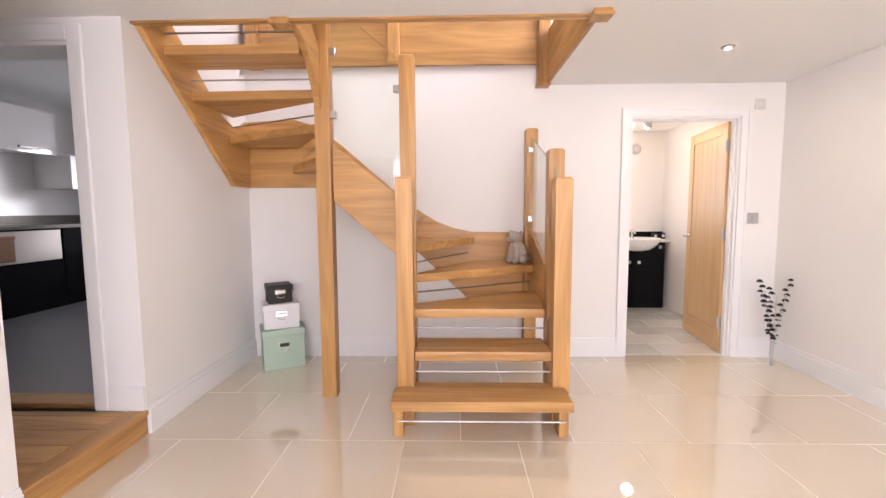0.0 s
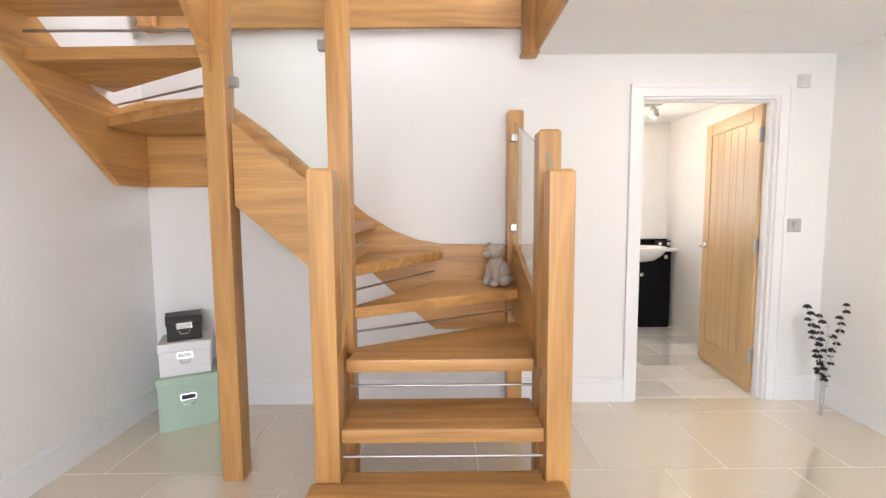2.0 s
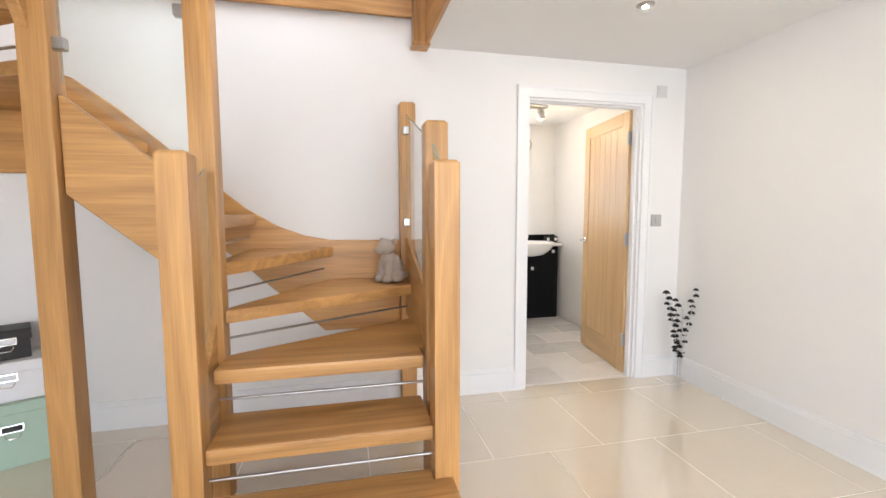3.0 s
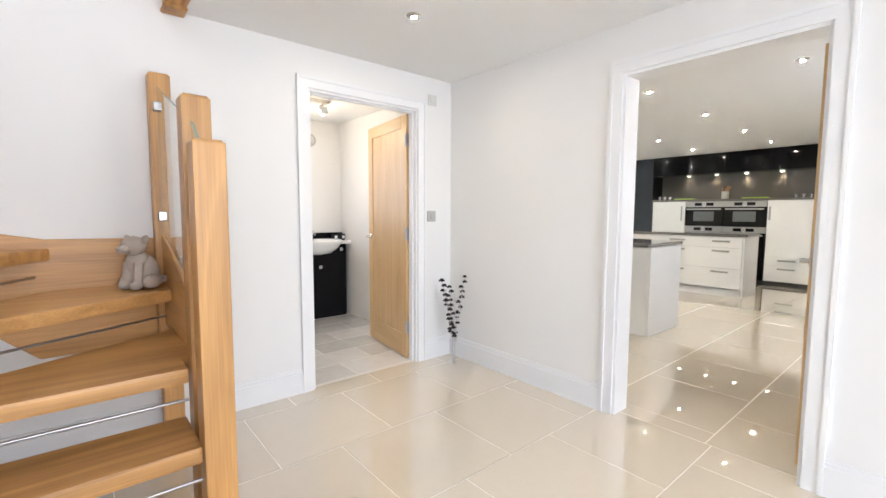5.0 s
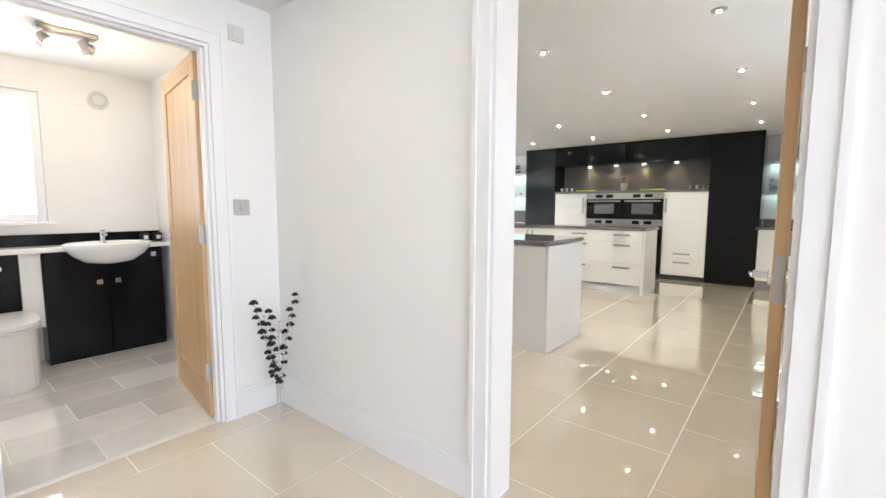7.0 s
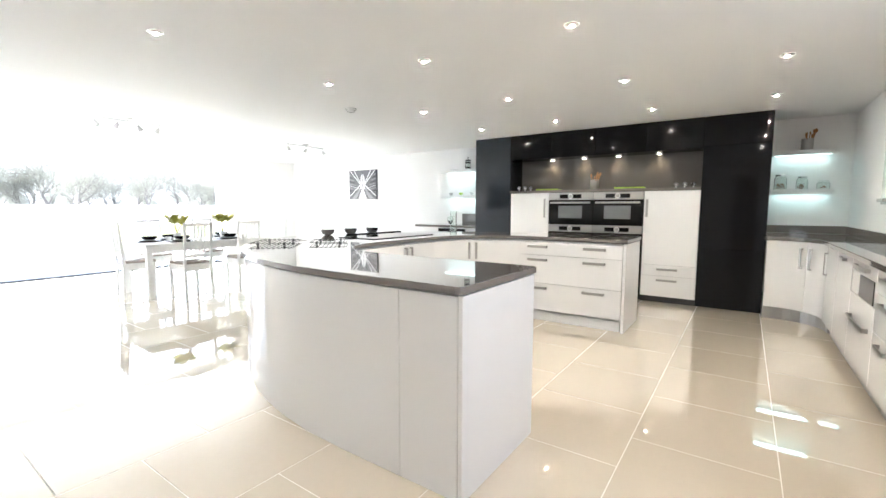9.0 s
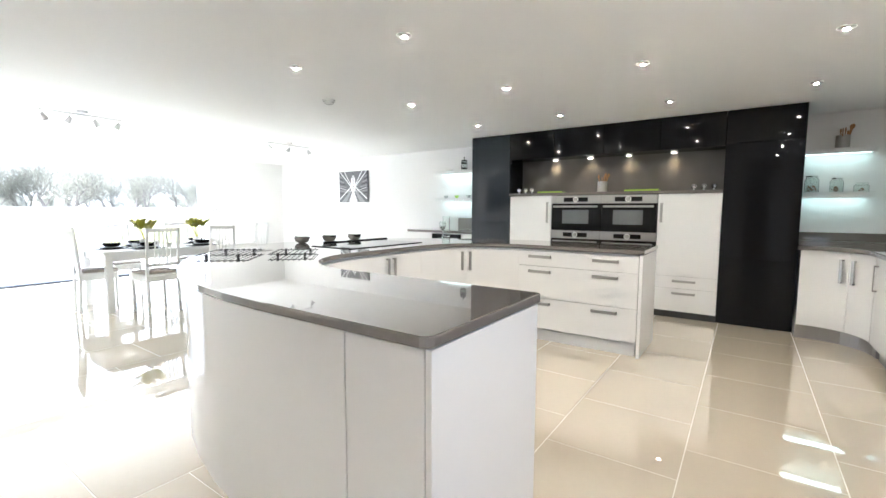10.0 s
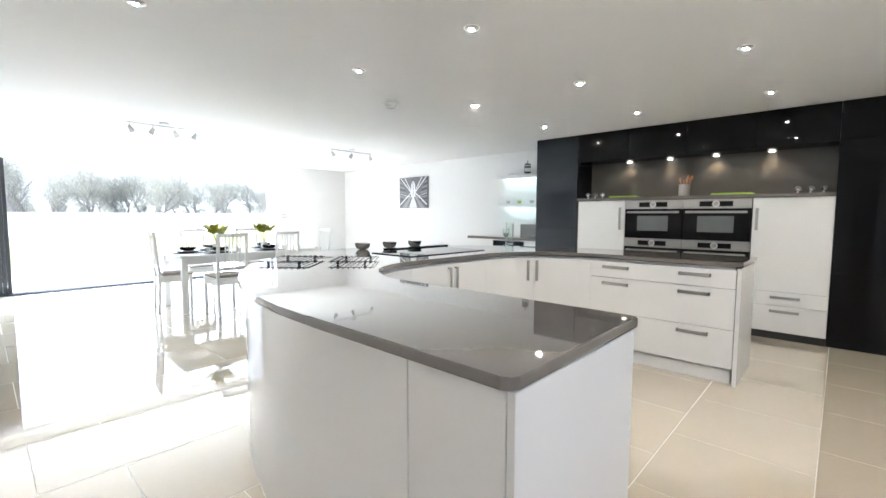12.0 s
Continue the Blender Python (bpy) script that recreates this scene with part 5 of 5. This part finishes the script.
for y in (5.92, 6.16, 6.39):
    c = thing("tea_cup", (KE - .13, y, 1.476), "small round cup on the lit shelf", "cup", group="cups on the shelf")
    part("cup", lathe([(0, 0), (.022, 0), (.035, .03), (.04, .05), (.037, .05), (.03, .03), (0, .006)], 20), GREEN if 6 < y < 6.3 else PLATEGREY, c, smooth=True)
sc_ = thing("saucer_stack", (KE - .13, 6.32, 1.946), "small stack of white saucers on the lit shelf", "saucers")
part("saucers", lathe([(0, 0), (.04, 0), (.065, .015), (.065, .03), (.04, .02), (0, .02)], 24), CERAMIC, sc_, smooth=True)

# canvas print of a vaulted structure
CAN = mat("grey_print_ground", (.14, .14, .15), .6, noise_amt=.35, noise_scale=5)
PALE = mat("print_pale_line", (.78, .78, .80), .6)
INK = mat("print_dark_line", (.03, .03, .033), .6)
pc = thing("canvas_picture", (KE - .02, 8.84, 1.76), "square black and white canvas of a steel and glass vault", "picture", world=True)
part("canvas", box(KE - .035, KE - .003, 8.43, 9.29, 1.43, 2.08, .003), CAN, pc)
GREYP = mat("print_mid_grey", (.30, .30, .31), .6)
PX = KE - .0353
CY, CZ = 8.86, 1.80


def print_shape(pts, m_, lift):
    part("print_shape", prism(pts, "x", PX - lift, PX + .0001), m_, pc)


def print_line(p, q, w, m_, lift):
    a, b = Vector(p), Vector(q)
    n_ = (b - a).normalized()
    n_ = Vector((-n_.y, n_.x)) * w
    print_shape([tuple(a + n_), tuple(b + n_), tuple(b - n_), tuple(a - n_)], m_, lift)


# roof ribs on both sides, a bright middle, a pale floor and the crossing struts
for i in range(9):
    z = 1.60 + i * .052
    f = .10 + .035 * i
    print_line((8.44, z + .03), (CY - f, z - .01), .008, GREYP if i % 2 else INK, .0004)
    print_line((9.28, z + .03), (CY + f, z - .01), .008, GREYP if i % 2 else INK, .0004)
print_shape([(8.50, 1.435), (8.80, 1.70), (8.92, 1.70), (9.22, 1.435)], GREYP, .0005)
print_shape([(8.74, 1.435), (8.845, 1.70), (8.875, 1.70), (8.98, 1.435)], PALE, .0007)
print_shape([(8.79, 1.66), (8.80, 1.92), (8.86, 2.02), (8.92, 1.92), (8.93, 1.66)], PALE, .0006)
for y in (8.47, 8.60, 9.12, 9.25):
    print_line((y, 2.07), (CY + (y - CY) * .12, 1.74), .010, PALE, .0009)
for y in (8.45, 9.27):
    print_line((y, 1.50), (CY, 1.80), .012, PALE, .0011)
    print_line((y, 1.74), (CY + (y - CY) * .2, 1.66), .005, PALE, .0009)
for y in (8.68, 9.04):
    print_line((y, 1.44), (CY + (y - CY) * .2, 1.66), .009, INK, .0012)
print_line((CY, 1.70), (CY, 2.04), .007, INK, .0010)
plate("wall_socket", "pale switch plate on the white kitchen wall", "switch", 8.75, KN, 1.25, .15, .088, "y", PLATEGREY, ((-.05, -.02, -.02, .02, TRIM, "rocker"), (.02, .05, -.02, .02, TRIM, "rocker")))
plate("wall_socket", "white double socket low on the kitchen wall", "socket", 9.6, KN, .47, .15, .088, "y", PLATEGREY, ((-.05, -.02, -.02, .02, TRIM, "rocker"),))

fr = thing("framed_picture", (3.13, 8.52, 1.6), "dark framed picture on the white kitchen wall", "picture", world=True)
part("frame", boxes((3.121, 3.15, 8.20, 8.235, 1.24, 1.94), (3.121, 3.15, 8.795, 8.83, 1.24, 1.94), (3.121, 3.15, 8.235, 8.795, 1.24, 1.275), (3.121, 3.15, 8.235, 8.795, 1.905, 1.94), bevel=.003), BLACKM, fr)
part("print", box(3.121, 3.135, 8.236, 8.794, 1.276, 1.904), CAN, fr, "dark grey print")

# dining table and chairs
tb = thing("dining_table", (6.9, 8.7, 0), "white painted rectangular dining table laid for a meal", "dining table", world=True)
part("tabletop", box(5.76, 7.72, 8.24, 9.12, .715, .75, .004), WHITEW, tb)
part("apron", boxes((5.85, 7.63, 8.28, 8.30, .63, .714), (5.85, 7.63, 9.06, 9.08, .63, .714), (5.80, 5.82, 8.33, 9.03, .63, .714), (7.66, 7.68, 8.33, 9.03, .63, .714)), WHITEW, tb)
for lx in (5.78, 7.63):
    for ly in (8.26, 9.03):
        part("leg", box(lx, lx + .07, ly, ly + .07, 0, .714, .004), WHITEW, tb)


def dining_chair():
    """A slatted chair that faces +y, its back at y = -0.2."""
    c = thing("dining_chair", (0, 0, 0), "white painted slat-back dining chair with a beige seat pad", "chair", group="chairs round the table")
    for sx in (-.195, .195):
        part("leg", prism([(-.235, 0), (-.20, 0), (-.178, .44), (-.215, .44)], "x", sx - .017, sx + .017, .003), WHITEW, c)
        part("back_post", prism([(-.215, .44), (-.178, .44), (-.205, .72), (-.235, .98), (-.265, .98), (-.24, .72)], "x", sx - .017, sx + .017, .003), WHITEW, c)
        part("leg", prism([(.17, 0), (.20, 0), (.21, .43), (.172, .43)], "x", sx - .017, sx + .017, .003), WHITEW, c)
        part("side_rail", box(sx - .012, sx + .012, -.18, .175, .37, .43, .003), WHITEW, c)
    part("front_rail", box(-.178, .178, .175, .198, .37, .43, .003), WHITEW, c)
    part("back_rail", box(-.178, .178, -.205, -.185, .37, .43, .003), WHITEW, c)
    part("top_rail", box(-.178, .178, -.262, -.236, .938, .977, .004), WHITEW, c)
    part("lower_back_rail", box(-.178, .178, -.222, -.20, .54, .58, .003), WHITEW, c)
    for sx in (-.10, -.05, 0, .05, .10):
        part("slat", prism([(-.219, .58), (-.206, .58), (-.245, .939), (-.258, .939)], "x", sx - .0065, sx + .0065), WHITEW, c)
    part("seat", box(-.215, .215, -.175, .22, .43, .452, .006), WHITEW, c)
    part("cushion", box(-.205, .205, -.165, .215, .453, .485, .012, seg=2), CUSHION, c, "beige fabric seat pad")
    return c


ch = dining_chair()
CS = Matrix.Diagonal((.90, .95, 1.06, 1))
ch.matrix_basis = pose(6.20, 7.98, 0, 0, 0, 3) @ CS
for m_ in (pose(6.97, 8.0, 0, 0, 0, -2), pose(6.32, 9.38, 0, 0, 0, 180), pose(7.14, 9.36, 0, 0, 0, 178), pose(5.79, 8.66, 0, 0, 0, -95), pose(7.86, 8.62, 0, 0, 0, 92)):
    copy_thing(ch, m_ @ Matrix.Diagonal((.90, .95, 1.01, 1)))


def place_setting(x, y):
    s = thing("plate_stack", (x, y, .751), "black dinner plates stacked on a dark place mat", "plates", group="place settings")
    part("mat", box(-.19, .19, -.13, .13, 0, .004, .001), BLACKM, s)
    part("dinner_plate", lathe([(0, .005), (.09, .005), (.135, .020), (.137, .024), (.10, .014), (0, .013)], 28), BLACKG, s, smooth=True)
    part("side_plate", lathe([(0, .0145), (.085, .0145), (.122, .030), (.124, .035), (.09, .024), (0, .023)], 28), CERAMIC, s, "white plate", smooth=True)
    part("bowl", lathe([(0, .025), (.05, .025), (.09, .045), (.105, .075), (.102, .076), (.085, .052), (.045, .034), (0, .033)], 28), BLACKG, s, smooth=True)
    part("napkin", box(-.05, .05, -.04, .04, .038, .070, .008), CERAMIC, s)
    c = thing("tea_cup", (x + .26, y + .03, .751), "white tea cup on the dining table", "cup", group="cups on the table")
    part("cup", lathe([(0, 0), (.022, 0), (.036, .03), (.04, .06), (.037, .06), (.03, .03), (0, .006)], 20), CERAMIC, c, smooth=True)


for sx, sy in ((5.98, 8.68), (6.30, 8.42), (7.0, 8.42), (7.15, 8.94), (6.35, 8.94)):
    place_setting(sx, sy)


def lily(x, y, seed):
    random.seed(seed)
    f = thing("potted_lily", (x, y, .751), "lime green lilies in a short white pot", "flowers")
    part("pot", lathe([(0, 0), (.045, 0), (.055, .11), (.05, .11), (.042, .01), (0, .01)], 24), CERAMIC, f, smooth=True)
    for k_ in range(3):
        a0 = k_ * 2.1 + random.uniform(-.3, .3)
        c = Vector((.07 * math.cos(a0), .07 * math.sin(a0), .22 + random.uniform(-.03, .04)))
        part("stem", tube([(0, 0, .1), (c.x * .4, c.y * .4, .18), tuple(c)], .005, 6), PETAL, f)
        for p_ in range(6):
            a = p_ * math.pi / 3 + random.uniform(-.2, .2)
            d = Vector((math.cos(a), math.sin(a), random.choice((.6, 1.2, 2.0)))).normalized()
            side = Vector((-math.sin(a), math.cos(a), 0))
            bm_ = bmesh.new()
            rows_ = []
            for q in range(6):
                u_ = q / 5
                wdt = .046 * math.sin(math.pi * (.08 + .9 * u_)) + .002
                ctr = c + d * (.17 * u_) + Vector((math.cos(a), math.sin(a), -.3)) * (.045 * u_ * u_)
                rows_.append([bm_.verts.new(ctr + side * wdt * s_ + Vector((0, 0, abs(s_) * .008))) for s_ in (-1, 0, 1)])
            for r0, r1 in zip(rows_, rows_[1:]):
                for q in range(2):
                    bm_.faces.new((r0[q], r0[q + 1], r1[q + 1], r1[q]))
            bmesh.ops.solidify(bm_, geom=bm_.faces[:], thickness=.002)
            part("petal", bm_, PETAL, f, smooth=True)


lily(6.36, 8.70, 3)
lily(7.05, 8.70, 8)
bag = thing("small_basket", (8.4, 8.8, 0), "small dark patterned bag beside a chair", "bag", world=True)
part("body", prism([(8.31, 0), (8.49, 0), (8.52, .30), (8.40, .42), (8.28, .30)], "y", 8.75, 8.85, .01), mat("olive_black_pattern", (.06, .07, .03), .7, noise_amt=.8, noise_scale=20), bag)

# bifold doors folded open
bf = thing("bifold_door", (4.4, 11.6, 0), "anthracite bifold door leaves folded open at the garden opening", "bifold door", kind="structure", world=True)
part("track", box(4.1, 8.558, 11.56, 11.80, -.003, .026, .003), TRACK, bf)
part("head_track", box(4.1, 8.558, 11.58, 11.68, 2.15, 2.198, .003), TRIM, bf)
part("jamb", box(4.102, 4.16, 11.56, 11.69, .023, 2.139, .003), ANTHRA, bf)
part("jamb", box(8.505, 8.558, 11.56, 11.69, .023, 2.139, .003), TRIM, bf)
for i in range(4):
    xa = 4.165 + i * .055
    lf = part("leaf", boxes((xa, xa + .045, 11.62, 11.69, .03, 2.13), (xa, xa + .045, 12.48, 12.55, .03, 2.13), (xa, xa + .045, 11.69, 12.48, .03, .11), (xa, xa + .045, 11.69, 12.48, 2.05, 2.13), bevel=.003), ANTHRA, bf)
    gp = part("pane", box(xa + .018, xa + .026, 11.69, 12.48, .11, 2.05), GLASS, lf)
    gp.visible_shadow = False

# ---- garden ----
structure("ground", boxes((-500, 500, KN + .3, 37, -.30, -.05)), GRASS, "mown garden lawn behind the house", "ground")
structure("ground_far", boxes((-500, 500, 37, 900, -.30, -.046)), PATIO, "pale open ground beyond the lawn", "ground")
structure("pavement", boxes((-6, 20, KN + .3, 17.3, -.2, -.02)), PATIO, "pale paved terrace outside the bifold opening", "pavement")
structure("garden_wall", boxes((-60, 140, 74, 74.5, -.3, 1.45), (-60, 140, 73.9, 74.6, 1.45, 1.53)), GARDENWALL, "long pale garden boundary wall", "wall")


structure("backdrop_sky", boxes((-260, 330, 170, 170.5, -1, 110)), mat("overcast_sky_backdrop", (.9, .93, .95), .9, noise_amt=.02, emit=.55, emit_color=(.95, .98, 1.0)), "plain pale overcast sky beyond the trees", "backdrop")


def tree(x, y, h, seed):
    rnd = random.Random(seed)
    t = thing("garden_tree", (x, y, -.05), "bare branching spring tree with thin foliage, haze mixed into its colours", "tree", group="trees beyond the garden")
    bm = bmesh.new()
    lv, lf = [], []

    def limb(p, d, length, r, depth):
        pts = [p]
        for i in range(3):
            d = (d + Vector((rnd.uniform(-.35, .35), rnd.uniform(-.35, .35), rnd.uniform(-.1, .3)))).normalized()
            pts.append(pts[-1] + d * length / 3)
        tube(pts, [r, r * .85, r * .7, r * .5], 5 if depth else 7, bm=bm)
        if depth >= 2:
            for k in range(75):
                c = pts[rnd.randint(1, 3)] + Vector((rnd.gauss(0, 1.25), rnd.gauss(0, 1.25), rnd.gauss(0, 1.0)))
                s = rnd.uniform(.05, .12)
                i0 = len(lv)
                for q in range(4):
                    lv.append(c + Vector((rnd.uniform(-s, s), rnd.uniform(-s, s), rnd.uniform(-s, s))))
                lf.extend([(i0, i0 + 1, i0 + 2), (i0, i0 + 2, i0 + 3), (i0, i0 + 3, i0 + 1)])
        if depth < 3:
            for k in range(4 if depth else 6):
                q = pts[rnd.randint(1, 3)]
                nd = (d + Vector((rnd.uniform(-1, 1), rnd.uniform(-1, 1), rnd.uniform(-.2, .7)))).normalized()
                limb(q, nd, length * rnd.uniform(.5, .75), r * .5, depth + 1)

    limb(Vector((0, 0, 0)), Vector((0, 0, 1)), h * .42, h * .02, 0)
    # trunk and crown take the haze-paled colours
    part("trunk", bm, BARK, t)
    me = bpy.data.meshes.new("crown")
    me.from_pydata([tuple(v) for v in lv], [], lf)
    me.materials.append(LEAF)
    ob = new("crown", me)
    ob.parent = t
    return t


trees = [tree(8, 84, 12.5, 1), tree(16, 86, 11.0, 5), tree(25, 83, 12.0, 9)]
rt = random.Random(11)
for i in range(52):
    k = i % 3
    copy_thing(trees[k], pose(-8 + i * 2.1 + rt.uniform(-1.5, 1.5), 80 + rt.uniform(0, 14), -.05, 0, 0, rt.uniform(0, 360)) @ Matrix.Scale(rt.uniform(.6, 1.0), 4))
# distant hedge, its colour lightened to stand in for haze
hb = bmesh.new()
rh = random.Random(3)
for i in range(160):
    ball((rh.uniform(-50, 130), rh.uniform(98, 106), rh.uniform(.8, 3.4)), rh.uniform(.8, 1.4), (1.3, 1, 1), hb, 1)
for v in hb.verts:
    v.co += Vector((noise.noise(v.co * 1.3), noise.noise(v.co * 1.3 + Vector((9, 0, 0))), noise.noise(v.co * 1.3 + Vector((0, 7, 0))))) * .7
solid("far_hedge", hb, HEDGE, "far hedgerow behind the trees, paled by haze in its colour", "hedge", kind="stuff")

# ---- floor tiles, last ----
J = .005


def tile_mesh(w, d, material, name):
    bm = box(0, w - J, 0, d - J, -.004, .0, .0006)
    return finish(bm, name, material)


FULL = {}


def lay(parent, x0, x1, y0, y1, ox, oy, tw, td, material, count, half=True):
    """Lays tiles in half bond; parts while count allows, the rest joined."""
    rest = bmesh.new()
    k0, k1 = math.floor((y0 - oy) / td), math.ceil((y1 - oy) / td)
    for k in range(k0, k1):
        shift = ox + (tw / 2 if half and k % 2 else 0)
        for i in range(math.floor((x0 - shift) / tw), math.ceil((x1 - shift) / tw)):
            xa, xb = max(x0, shift + i * tw), min(x1, shift + (i + 1) * tw)
            ya, yb = max(y0, oy + k * td), min(y1, oy + (k + 1) * td)
            if xb - xa < .02 or yb - ya < .02:
                continue
            if count[0] > 0:
                key = (round(xb - xa, 3), round(yb - ya, 3), material.name)
                if key not in FULL:
                    FULL[key] = tile_mesh(xb - xa, yb - ya, material, "tile")
                ob = new("tile", FULL[key])
                ob.location = (xa, ya, 0)
                ob.parent = parent
                count[0] -= 1
            else:
                box(xa, xb - J, ya, yb - J, -.004, 0, bm=rest)
    if rest.verts:
        ob = part("tiles", rest, material, parent)
        ob["kind"] = "stuff"
    else:
        rest.free()


floor_ob, wc_ob = bpy.data.objects["floor"], bpy.data.objects["floor_wc"]
lay(floor_ob, WX, EX + .07, -2.78, NY + .03, -.348, 2.125, .627, .622, TILE, [90])
lay(floor_ob, EX + .07, KE, KS, KN + .15, 6.115 - .65 * 5, 2.18, .65, .645, TILE, [210])
lay(wc_ob, 1.3, 3.15, NY + .03, 5.42, 1.5, 3.6, .60, .30, MARBLE, [60])
